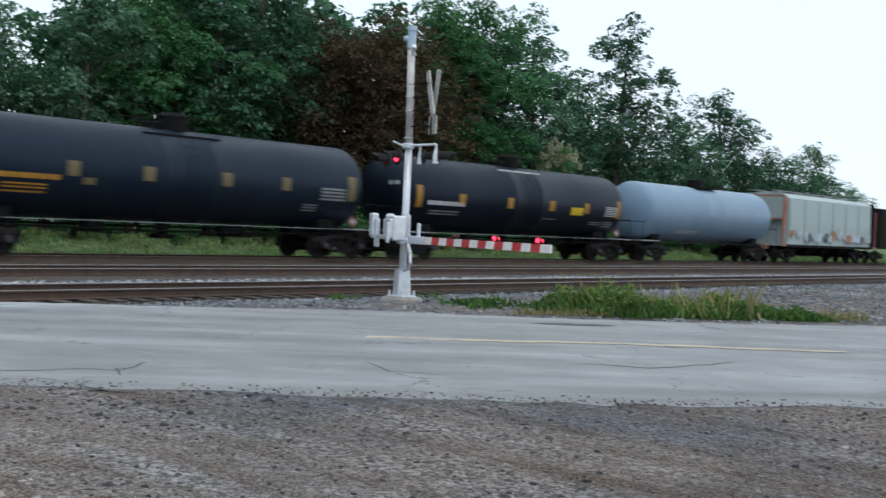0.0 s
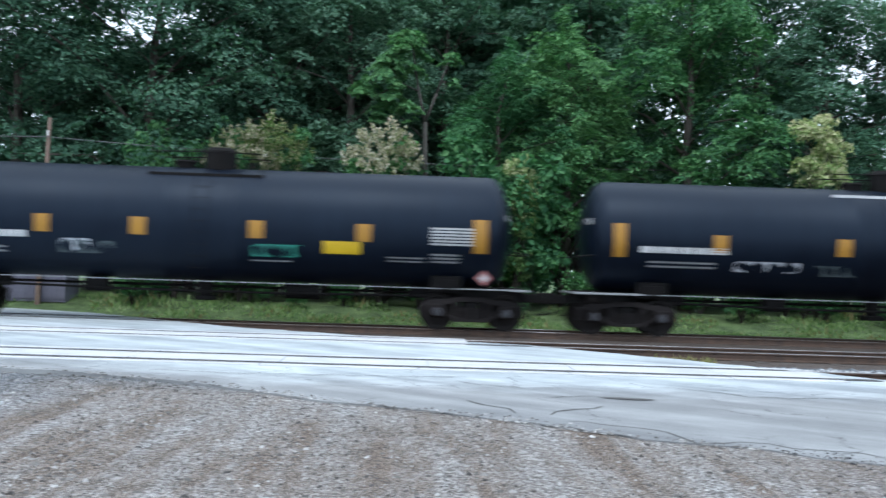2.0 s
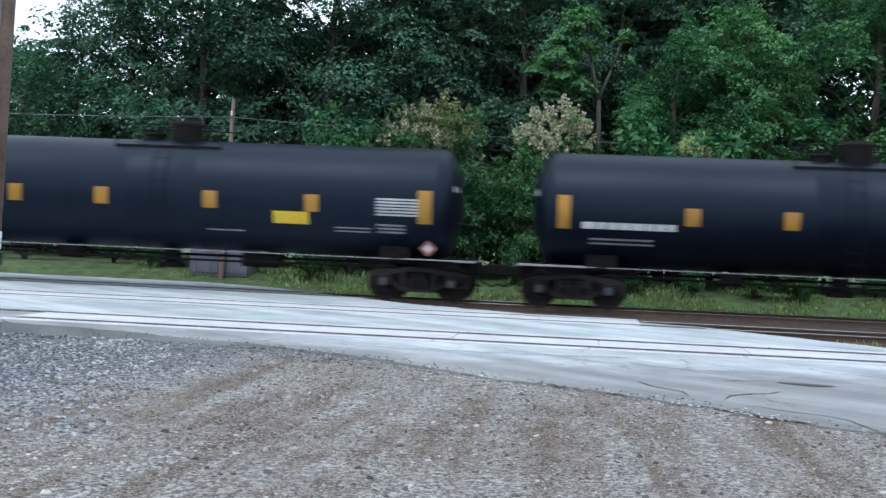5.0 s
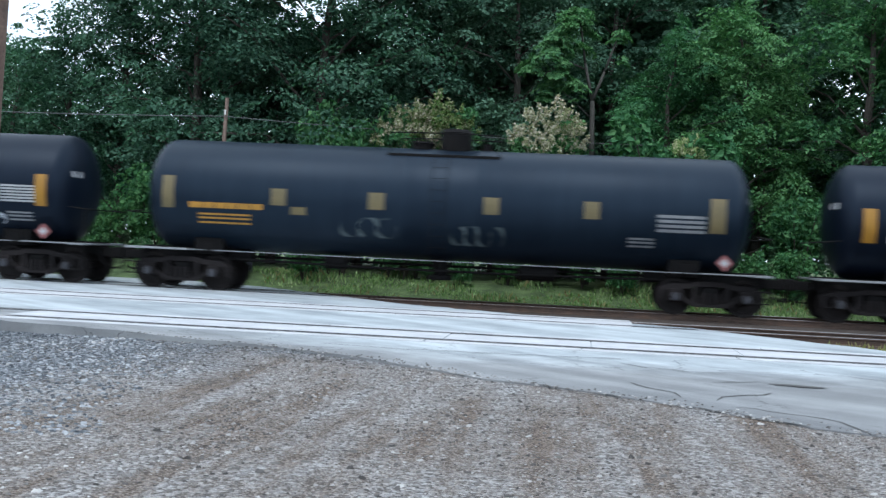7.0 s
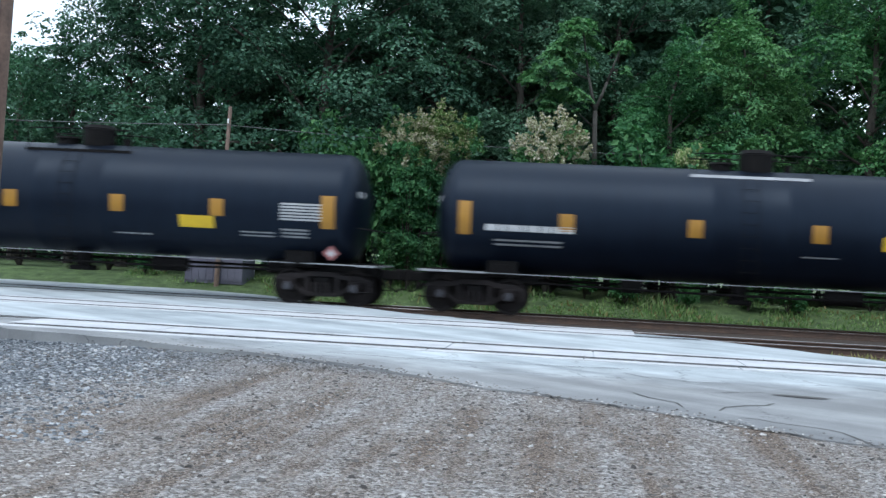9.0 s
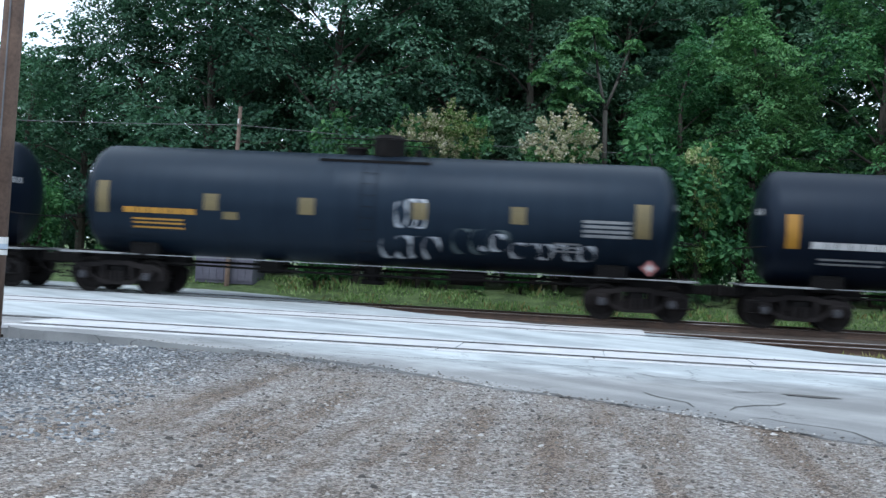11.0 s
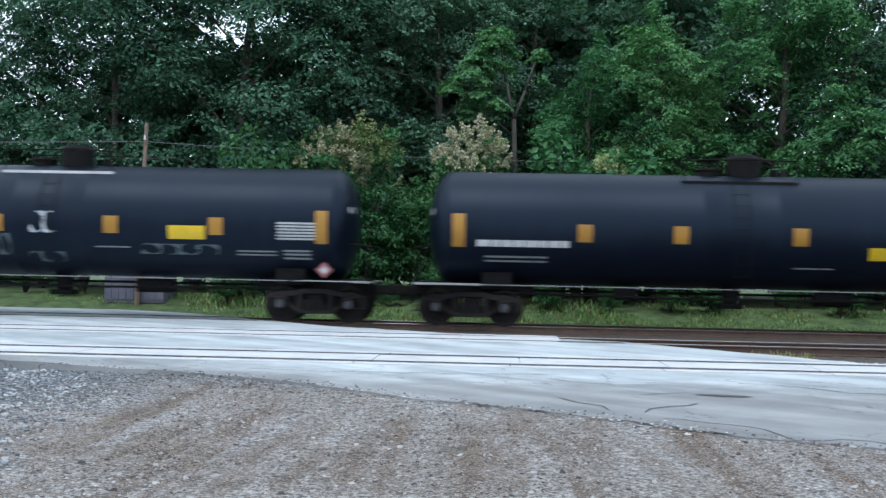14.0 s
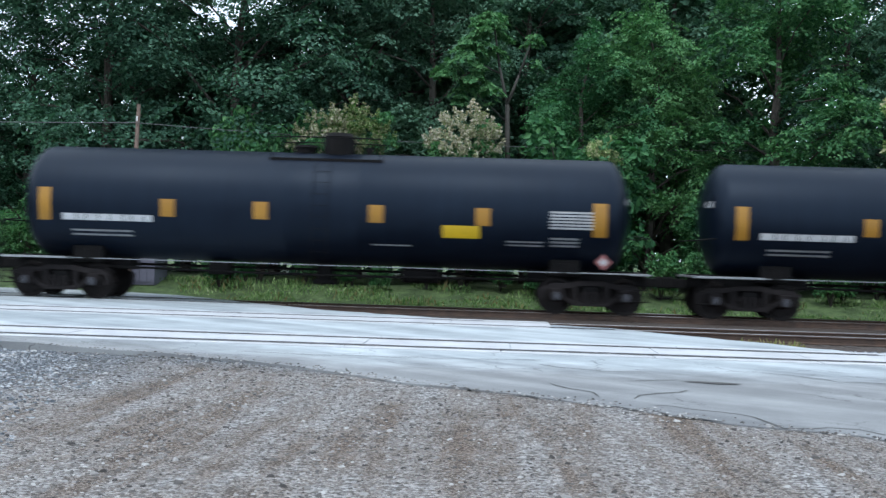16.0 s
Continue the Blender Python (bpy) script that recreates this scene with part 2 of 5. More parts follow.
RAIL_TOP = surface("polished_rail", (0.38, 0.37, 0.37), (0.22, 0.21, 0.21), 1, 30, 0.3, 0.9, 0.05)
FLANGEWAY = surface("flangeway_shade", (0.016, 0.016, 0.018), (0.007, 0.007, 0.008), 2, 30, 0.9)
PANEL = surface("crossing_concrete", (0.55, 0.56, 0.58), (0.36, 0.37, 0.39), 1.2, 30, 0.65, where="World")
PAINT_YELLOW = surface("worn_yellow_line", (0.56, 0.45, 0.31), (0.27, 0.25, 0.215), 1.5, 18, 0.7, where="World")
TAR = surface("tar_patch", (0.075, 0.072, 0.07), (0.035, 0.034, 0.034), 2, 30, 0.7, where="World")
BLACK_PAINT = tank_paint("black_tank_paint", (0.0018, 0.0036, 0.0088), (0.0048, 0.0088, 0.0175), 0.44)
GREY_BLACK = tank_paint("faded_black_tank_paint", (0.0040, 0.0085, 0.0160), (0.0098, 0.0180, 0.0290), 0.40)
BLUE_PAINT = tank_paint("blue_grey_tank_paint", (0.16, 0.25, 0.35), (0.24, 0.31, 0.38), 0.4)
HOPPER_PAINT = tank_paint("pale_green_grey_paint", (0.32, 0.41, 0.41), (0.40, 0.45, 0.44), 0.5)
DARK_STEEL = surface("grimy_steel", (0.009, 0.008, 0.008), (0.003, 0.003, 0.0035), 3, 30, 0.8, spec=0.15)
TRUCK_STEEL = surface("dusty_truck_steel", (0.021, 0.0175, 0.018), (0.006, 0.005, 0.0055), 3, 30, 0.8, spec=0.2)
WHEEL_STEEL = surface("wheel_steel", (0.016, 0.013, 0.013), (0.006, 0.005, 0.005), 4, 40, 0.75, spec=0.2)
GALVANISED = surface("galvanised_grating", (0.30, 0.31, 0.33), (0.17, 0.18, 0.19), 3, 30, 0.6, 0.3)
GRATE_PALE = surface("pale_grating", (0.55, 0.56, 0.58), (0.36, 0.37, 0.39), 3, 30, 0.6)
CAP_STEEL = surface("bearing_cap_steel", (0.055, 0.057, 0.068), (0.025, 0.026, 0.032), 5, 40, 0.55, 0.2)
SAFETY_YELLOW = surface("orange_yellow_reflector", (0.36, 0.175, 0.017), (0.27, 0.13, 0.014), 3, 30, 0.45)
FADED_YELLOW = surface("faded_yellow_reflector", (0.15, 0.115, 0.05), (0.10, 0.08, 0.035), 3, 30, 0.5)
BRIGHT_YELLOW = surface("yellow_placard", (0.66, 0.44, 0.015), (0.52, 0.34, 0.015), 3, 30, 0.4)
ORANGE_MARK = surface("orange_lettering", (0.45, 0.22, 0.025), (0.28, 0.14, 0.02), 3, 30, 0.5)
WHITE_MARK = surface("white_lettering", (0.55, 0.56, 0.57), (0.36, 0.37, 0.38), 3, 30, 0.5)
GREY_MARK = surface("dull_white_stencil", (0.24, 0.25, 0.26), (0.13, 0.14, 0.15), 3, 30, 0.6)
RED_MARK = surface("red_placard", (0.27, 0.09, 0.09), (0.2, 0.07, 0.07), 3, 30, 0.5)
STENCIL = surface("white_stencil_rows", (0.42, 0.43, 0.44), (0.26, 0.27, 0.28), 3, 30, 0.6)
SPRAY_WHITE = surface("white_spray_paint", (0.55, 0.58, 0.62), (0.25, 0.28, 0.32), 2, 15, 0.6)
SPRAY_GREEN = surface("green_spray_paint", (0.03, 0.32, 0.24), (0.02, 0.15, 0.12), 2, 15, 0.6)
SPRAY_DARK = surface("dull_spray_paint", (0.09, 0.12, 0.13), (0.04, 0.06, 0.065), 2, 15, 0.6)
SPRAY_RUST = surface("rust_red_spray_paint", (0.38, 0.16, 0.10), (0.26, 0.12, 0.08), 2, 15, 0.6)
SPRAY_BLUE = surface("pale_blue_spray_paint", (0.48, 0.56, 0.66), (0.34, 0.40, 0.48), 2, 15, 0.6)
ALUMINIUM = surface("aluminium_paint", (0.74, 0.77, 0.81), (0.50, 0.53, 0.57), 4, 40, 0.35, 0.4)
MAST_PAINT = surface("weathered_silver_paint", (0.62, 0.60, 0.57), (0.30, 0.29, 0.28), 5, 40, 0.5, 0.4)
BELL_BLUE = surface("pale_blue_bell_paint", (0.42, 0.53, 0.64), (0.30, 0.38, 0.47), 4, 30, 0.5)
MATT_BLACK = surface("matt_black", (0.02, 0.02, 0.022), (0.01, 0.01, 0.011), 4, 30, 0.7)
RED_LENS = surface("unlit_red_lens", (0.22, 0.015, 0.015), (0.14, 0.01, 0.01), 4, 30, 0.25)
RED_LIT = glow("lit_red_lens", (1.0, 0.014, 0.04), 12.0)
SHEET_RED = surface("red_reflective_sheet", (0.55, 0.05, 0.05), (0.4, 0.04, 0.04), 4, 30, 0.5)
SHEET_WHITE = surface("white_reflective_sheet", (0.78, 0.78, 0.76), (0.6, 0.6, 0.58), 4, 30, 0.5)
CONCRETE = surface("weathered_concrete", (0.36, 0.34, 0.31), (0.22, 0.20, 0.18), 3, 30, 0.85)
POLE_WOOD = surface("creosoted_pole_wood", (0.19, 0.125, 0.095), (0.09, 0.058, 0.045), 3, 22, 0.8, 0, 0.4)
POST_WOOD = surface("bare_post_wood", (0.24, 0.165, 0.13), (0.14, 0.10, 0.08), 3, 22, 0.8)
SHED_SIDING = surface("grey_violet_siding", (0.17, 0.17, 0.225), (0.10, 0.10, 0.14), 1.5, 25, 0.7)
CABLE = surface("cable", (0.16, 0.16, 0.17), (0.10, 0.10, 0.11), 3, 30, 0.6)
BARK = surface("bark", (0.095, 0.08, 0.068), (0.036, 0.031, 0.027), 3, 22, 0.9, 0, 0.5)
LEAF = leafy("broadleaf", [(0.028, 0.074, 0.050), (0.054, 0.132, 0.088), (0.096, 0.198, 0.134), (0.155, 0.28, 0.195)])
LEAF_LIGHT = leafy("light_broadleaf", [(0.030, 0.108, 0.050), (0.066, 0.188, 0.080), (0.14, 0.30, 0.125)])
LEAF_BROWN = leafy("withered_leaf", [(0.045, 0.024, 0.019), (0.085, 0.043, 0.032), (0.04, 0.05, 0.025), (0.125, 0.065, 0.047)])
LEAF_PALE = leafy("silvery_leaf", [(0.11, 0.20, 0.06), (0.28, 0.32, 0.16), (0.48, 0.41, 0.31), (0.68, 0.62, 0.55)])
LEAF_YELLOW = leafy("yellowing_leaf", tips=0.08, shades=[(0.08, 0.18, 0.055), (0.18, 0.31, 0.11), (0.34, 0.42, 0.18), (0.52, 0.50, 0.32)])
WEED = leafy("weed_leaf", [(0.10, 0.19, 0.07), (0.20, 0.32, 0.12), (0.32, 0.43, 0.20), (0.52, 0.55, 0.37)])
BARK_GREY = surface("pale_grey_bark", (0.065, 0.062, 0.054), (0.03, 0.029, 0.025), 3, 22, 0.9, 0, 0.5)
WEED_RANK = leafy("rank_weed_leaf", [(0.03, 0.075, 0.02), (0.07, 0.15, 0.04), (0.12, 0.22, 0.06), (0.28, 0.31, 0.13)])
DRY_GRASS = leafy("dry_grass", [(0.20, 0.17, 0.08), (0.30, 0.25, 0.13), (0.22, 0.24, 0.09)])


# ---- mesh helpers ----
def part(name, bm, material, parent=None, label="", m=None):
    me = bpy.data.meshes.new(name)
    bm.to_mesh(me)
    bm.free()
    return mesh_part(name, me, material, parent, label, m)


def mesh_part(name, me, material, parent=None, label="", m=None):
    if material and not me.materials:
        me.materials.append(material)
    ob = new(name, me)
    if parent:
        ob.parent = parent
    if m is not None:
        ob.matrix_basis = m
    if label:
        tagged(ob, label)
    return ob


def smooth(ob):
    for f in ob.data.polygons:
        f.use_smooth = True
    return ob


def box(bm, x0, x1, y0, y1, z0, z1, bevel=0.0):
    r = bmesh.ops.create_cube(bm, size=1.0)
    for v in r["verts"]:
        v.co = Vector((x0 + (v.co.x + 0.5) * (x1 - x0), y0 + (v.co.y + 0.5) * (y1 - y0), z0 + (v.co.z + 0.5) * (z1 - z0)))
    if bevel:
        es = list({e for v in r["verts"] for e in v.link_edges})
        bmesh.ops.bevel(bm, geom=es, offset=bevel, segments=2, affect="EDGES", profile=0.5)
    return r["verts"]


def rod(bm, a, b, r0, r1=None, seg=10, caps=True):
    a, b = Vector(a), Vector(b)
    d = b - a
    m = Matrix.Translation((a + b) / 2) @ d.to_track_quat("Z", "Y").to_matrix().to_4x4()
    bmesh.ops.create_cone(bm, cap_ends=caps, segments=seg, radius1=r0, radius2=r0 if r1 is None else r1, depth=d.length, matrix=m)


def lathe_x(bm, profile, seg=48, centre=(0, 0, 0)):
    """Turns (x, radius) pairs about the x axis."""
    rings = []
    for x, r in profile:
        rings.append([bm.verts.new((centre[0] + x, centre[1] + r * math.cos(2 * math.pi * i / seg), centre[2] + r * math.sin(2 * math.pi * i / seg)))
                      for i in range(seg)])
    for a, b in zip(rings, rings[1:]):
        for i in range(seg):
            bm.faces.new((a[i], a[(i + 1) % seg], b[(i + 1) % seg], b[i]))
    bm.faces.new(rings[0][::-1])
    bm.faces.new(rings[-1])


def tube(bm, pts, r, seg=8):
    for a, b in zip(pts, pts[1:]):
        rod(bm, a, b, r, r, seg)


def quad_mesh(name, verts, faces):
    me = bpy.data.meshes.new(name)
    me.from_pydata(verts.tolist(), [], faces.tolist())
    return me


def thing(name, m, label, category, group="", kind=""):
    ob = new(name)
    ob.empty_display_size = 0.3
    ob.matrix_basis = m
    return tagged(ob, label, category, group, kind)


# ---- the ground, tracks and road ----
def ground_height(x, y):
    """Level yard; a shallow dip along the tracks and a grass bank beyond."""
    a = np.clip((y - 15.6) / 1.6, 0, 1)
    b = np.clip((y - 33.9) / 3.6, 0, 1)
    return -0.20 * a * a * (3 - 2 * a) + 0.62 * b * b * (3 - 2 * b)


def build_ground():
    xs = np.concatenate([[-2500, -700, -200], np.arange(-60, 131, 2.0), [200, 700, 2500]])
    ys = np.concatenate([[-2500, -700, -200, -60], np.arange(-20, 60.1, 0.8), [90, 200, 700, 2500]])
    gx, gy = np.meshgrid(xs, ys)
    gz = ground_height(gx, gy)
    nx = len(xs)
    v = np.stack([gx.ravel(), gy.ravel(), gz.ravel()], 1)
    i, j = np.meshgrid(np.arange(nx - 1), np.arange(len(ys) - 1))
    a = (j * nx + i).ravel()
    ob = mesh_part("ground", quad_mesh("ground", v, np.stack([a, a + 1, a + nx + 1, a + nx], 1)), GROUND)
    smooth(ob)
    tagged(ob, "packed dirt and crushed stone with grass beyond the tracks", "ground", kind="structure")


build_ground()

TRACK_Y = (18.75, 24.95, 31.2)
RAIL_Z = 0.05


def build_trackbed():
    xs = np.arange(-220, 321, 4.0)
    prof = [(16.9, -0.30), (17.4, -0.17), (20.2, -0.14), (20.9, -0.07), (21.5, -0.07), (22.4, -0.13), (27.6, -0.13), (28.6, -0.12), (33.2, -0.12), (34.2, -0.25)]
    n = len(prof)
    v = np.array([(x, y, z) for x in xs for y, z in prof])
    a = np.array([i * n + j for i in range(len(xs) - 1) for j in range(n - 1)])
    ob = mesh_part("trackbed", quad_mesh("trackbed", v, np.stack([a, a + n, a + n + 1, a + 1], 1)), TRACKBED)
    tagged(ob, "rust-brown fouled ballast with a pale stone band", "trackbed", kind="structure")


build_trackbed()


def rail_mesh(x0, x1):
    """The rail's section: foot, web and head."""
    sec = [(-0.07, -0.17), (0.07, -0.17), (0.07, -0.155), (0.012, -0.135), (0.012, -0.045), (0.036, -0.035), (0.036, -0.008), (0.028, 0.0),
           (-0.028, 0.0), (-0.036, -0.008), (-0.036, -0.035), (-0.012, -0.045), (-0.012, -0.135), (-0.07, -0.155)]
    n = len(sec)
    v = np.array([(x, y, z) for x in (x0, x1) for y, z in sec])
    f = [(i, (i + 1) % n, n + (i + 1) % n, n + i) for i in range(n)]
    me = bpy.data.meshes.new("rail")
    me.from_pydata(v.tolist(), [], f)
    me.materials.append(RAIL_SIDE)
    me.materials.append(RAIL_TOP)
    for i in (6, 7, 8):
        me.polygons[i].material_index = 1
    return me


RAIL = rail_mesh(-220, 320)
for ty in TRACK_Y:
    track = thing("railway_track", pose(0, ty, 0), "standard-gauge track of rusty rails on dark wooden ties", "railway track", "parallel tracks", "structure")
    for side in (-0.75, 0.75):
        mesh_part("rail", RAIL, None, track, "", pose(0, side, RAIL_Z))
    bm = bmesh.new()
    rng = random.Random(int(ty * 10))
    for i in range(-60, 380):
        x = i * 0.52 + rng.uniform(-0.03, 0.03)
        o = rng.uniform(-0.06, 0.06)
        box(bm, x - 0.11, x + 0.11, -1.3 + o, 1.3 + o, -0.29, -0.122 + rng.uniform(-0.008, 0.006))
    tagged(part("ties", bm, TIE, track), kind="stuff")

# the road's outline, running at a slant over the tracks
ROAD_NEAR = [(46, -24.5), (22, -5.4), (10.65, 3.75), (8.5, 5.35), (7.45, 6.35), (6.5, 7.3), (5.6, 8.2), (4.7, 9.15), (3.3, 10.3), (1.95, 11.1),
             (0.5, 12.4), (-0.9, 13.2), (-2.7, 14.7), (-4.4, 15.6), (-5.7, 16.0), (-7.0, 16.6), (-8.6, 17.0), (-10.4, 19.2), (-14.5, 23.6), (-26, 34), (-70, 72)]
ROAD_FAR = [(-58, 72), (-15, 37.2), (-9.2, 34.0), (-6.6, 31.0), (-4.0, 28.2), (-0.7, 26.1), (2.5, 24.6), (4.8, 21.9), (5.9, 20.4), (6.9, 19.3), (8.0, 17.4),
            (8.8, 16.1), (11.0, 14.75), (14.0, 13.0), (16.0, 10.9), (18.4, 9.1), (21.5, 7.3), (30, 1.2), (58, -20)]


def road_z(y):
    return 0.014 + 0.031 * min(1.0, max(0.0, (y - 12) / 4.5))


def build_road():
    rng = random.Random(5)

    def rough(pts):
        out = []
        for (ax, ay), (bx, by) in zip(pts, pts[1:]):
            n = max(1, int(math.hypot(bx - ax, by - ay) / 0.35)) if abs(ax) < 25 and abs(bx) < 25 else 1
            for i in range(n):
                w = 0.09 if n > 1 else 0
                out.append((ax + (bx - ax) * i / n + rng.uniform(-w, w), ay + (by - ay) * i / n + rng.uniform(-w, w)))
        out.append(pts[-1])
        return out
    loop = rough(ROAD_NEAR) + rough(ROAD_FAR)
    bm = bmesh.new()
    top = [bm.verts.new((x, y, road_z(y))) for x, y in loop]
    low = [bm.verts.new((x, y, -0.3)) for x, y in loop]
    f = bm.faces.new(top)
    n = len(loop)
    for i in range(n):
        bm.faces.new((top[i], low[i], low[(i + 1) % n], top[(i + 1) % n]))
    bmesh.ops.triangulate(bm, faces=[f])
    bmesh.ops.recalc_face_normals(bm, faces=bm.faces)
    ob = part("road", bm, ASPHALT)
    return tagged(ob, "old cracked grey asphalt road slanting over the tracks", "road", kind="structure")


ROAD = build_road()


def road_span(y):
    """The x range of the road at y."""
    def at(pts):
        for (ax, ay), (bx, by) in zip(pts, pts[1:]):
            if min(ay, by) <= y <= max(ay, by) and ay != by:
                return ax + (bx - ax) * (y - ay) / (by - ay)
    return at(ROAD_NEAR), at(ROAD_FAR)


# pale panels let into the road beside rails; dark strips paint shade in flangeways
for ty in TRACK_Y:
    for side in (-0.75, 0.75):
        x0, x1 = road_span(ty + side)
        for off, w in ((-0.10, 0.06), (0.105, 0.07)):
            bm = bmesh.new()
            box(bm, x0 + 0.3, x1 - 0.3, -w, w, -0.03, 0.004)
            tagged(part("flangeway", bm, FLANGEWAY, None, "", pose(0, ty + side + off, 0.046)), "dark strip for the shaded flangeway groove beside a rail", "flangeway", "flangeways", "structure")
    if ty > 30:
        continue
    x0, x1 = road_span(ty)
    for i, (lo, hi) in enumerate(((-1.25, -0.92), (-0.58, 0.58), (0.92, 1.2))):
        rng = random.Random(i + int(ty))
        x = x0 + 0.8
        while x < x1 - 1.2:
            l = rng.uniform(2.2, 2.6)
            bm = bmesh.new()
            box(bm, x, min(x + l - 0.02, x1 - 0.5), lo, hi, -0.05, 0.004 + rng.uniform(0, 0.004), 0.003)
            tagged(part("crossing_panel", bm, PANEL, None, "", pose(0, ty, 0.047)), "pale worn concrete crossing panel", "crossing panel", "crossing panels", "structure")
            x += l


# faded centre line, dark patches and long cracks in the asphalt
def flat_strip(name, pts, width, material, label, z=0.004, seed=1, ragged=0.0):
    rng = random.Random(seed)
    bm = bmesh.new()
    prev = None
    fine = []
    for (ax, ay), (bx, by) in zip(pts, pts[1:]):
        n = max(2, int(math.hypot(bx - ax, by - ay) / 0.25))
        fine += [(ax + (bx - ax) * i / n, ay + (by - ay) * i / n) for i in range(n)]
    fine.append(pts[-1])
    for i, (x, y) in enumerate(fine):
        a, b = fine[max(0, i - 1)], fine[min(len(fine) - 1, i + 1)]
        d = Vector((b[0] - a[0], b[1] - a[1], 0)).normalized()
        s = Vector((-d.y, d.x, 0))
        o = rng.uniform(-ragged, ragged)
        w = width * rng.uniform(1 - ragged * 3, 1) if ragged else width
        w = max(0.006, w if 0 < i < len(fine) - 1 else w * 0.4)
        c = Vector((x, y, road_z(y) + z)) + s * o
        q = (bm.verts.new(c - s * w / 2), bm.verts.new(c + s * w / 2))
        if prev:
            bm.faces.new((prev[0], q[0], q[1], prev[1]))
        prev = q
    ob = part(name, bm, material)
    return tagged(ob, label, name.replace("_", " "), "", "structure")


LINE = [(8.76, 12.36), (9.53, 11.43), (10.43, 10.51), (11.43, 9.47), (13.28, 8.09), (15.48, 5.92)]
for k, (a, b) in enumerate(zip(LINE, LINE[1:])):
    flat_strip("road_line", [a, b], 0.24, PAINT_YELLOW, "faded yellow road line worn to scraps", 0.006, k, 0.05)
rngc = random.Random(11)
for k, pts in enumerate((
        [(5.3, 9.55), (5.88, 9.4), (6.18, 9.09), (6.47, 9.2)],
        [(5.99, 8.85), (6.76, 9.43), (7.43, 9.69), (8.78, 9.93)],
        [(5.56, 8.7), (5.39, 8.2), (5.78, 7.74)],
        [(7.09, 10.19), (7.33, 9.84), (8.36, 10.01)],
        [(7.76, 12.99), (8.13, 12.77)],
        [(10.2, 11.22), (10.46, 10.8)],
        [(8.67, 8.39), (8.49, 7.74), (8.73, 7.36)],
        [(10.75, 7.26), (11.24, 6.55), (12.71, 6.2)],
        [(0.68, 15.86), (1.09, 15.52), (1.45, 15.17), (1.98, 15.44)], [(0.74, 13.66), (0.94, 13.3), (1.2, 12.59)], [(1.66, 14.17), (1.99, 14.32), (2.35, 14.56)],
        [(1.51, 12.51), (1.9, 13.08), (2.31, 13.42)], [(1.71, 12.01), (2.06, 11.93), (2.32, 11.63), (2.58, 11.38), (2.75, 10.7), (3.14, 10.86), (4.2, 10.1)],
        [(-0.4, 12.98), (-0.12, 12.81), (0.4, 12.4), (0.6, 12.2)], [(1.12, 11.9), (1.48, 11.65), (1.8, 11.3), (2.2, 11.0)], [(3.56, 15.71), (3.93, 15.51), (4.38, 14.9), (6.1, 15.0)],
        [(-3.6, 16.2), (-1.6, 16.1), (0.8, 16.5)])):
    flat_strip("crack", [(x + rngc.uniform(-0.04, 0.04), y + rngc.uniform(-0.04, 0.04)) for x, y in pts], 0.04, TAR, "dark open crack in old asphalt", 0.004, k, 0.1)
for k, (x, y, rx, ry, a) in enumerate(((2.72, 14.3, 0.34, 0.11, -8), (15.2, 10.1, 0.7, 0.22, -40), (8.1, 13.1, 0.5, 0.16, -35), (10.4, 11.3, 0.5, 0.13, -40))):
    bm = bmesh.new()
    rng = random.Random(k)
    ring = [bm.verts.new((rx * math.cos(i * math.pi / 9) * rng.uniform(0.8, 1.1), ry * math.sin(i * math.pi / 9) * rng.uniform(0.7, 1.1), 0)) for i in range(18)]
    bm.faces.new(ring)
    tagged(part("tar_patch", bm, TAR, None, "", pose(x, y, road_z(y) + 0.005, 0, 0, a)), "small dark tar patch sunk in the asphalt", "tar patch", "tar patches", "structure")


# ---- loose stones ----
def in_road(x, y):
    n, f = road_span(y)
    return n is not None and f is not None and n - 0.05 < x < f + 0.05


def stones(name, spots, material, label, seed):
    """Broken stones, each a blunt skewed block that lies flat."""
    rng = np.random.default_rng(seed)
    p = np.array(spots)
    n = len(p)
    base = np.array([(1, 0.5, 0), (-0.6, 0.8, 0), (-1, -0.5, 0), (0.7, -0.8, 0), (0.6, 0.3, 0.5), (-0.3, 0.5, 0.6), (-0.6, -0.2, 0.45), (0.4, -0.5, 0.55)], float)
    f0 = np.array([(0, 1, 5, 4), (1, 2, 6, 5), (2, 3, 7, 6), (3, 0, 4, 7), (4, 5, 6, 7)])
    v = base[None] * rng.uniform(0.65, 1.3, (n, 8, 3)) * rng.uniform(0.7, 1.3, (n, 1, 3))
    a = rng.uniform(0, 2 * np.pi, n)
    c, s = np.cos(a)[:, None], np.sin(a)[:, None]
    v = np.stack([v[..., 0] * c - v[..., 1] * s, v[..., 0] * s + v[..., 1] * c, v[..., 2]], -1) * p[:, 3][:, None, None]
    v += p[:, None, :3]
    f = (f0[None] + 8 * np.arange(n)[:, None, None]).reshape(-1, 4)
    ob = mesh_part(name, quad_mesh(name, v.reshape(-1, 3), f), material)
    tagged(ob, label, "gravel", kind="stuff")


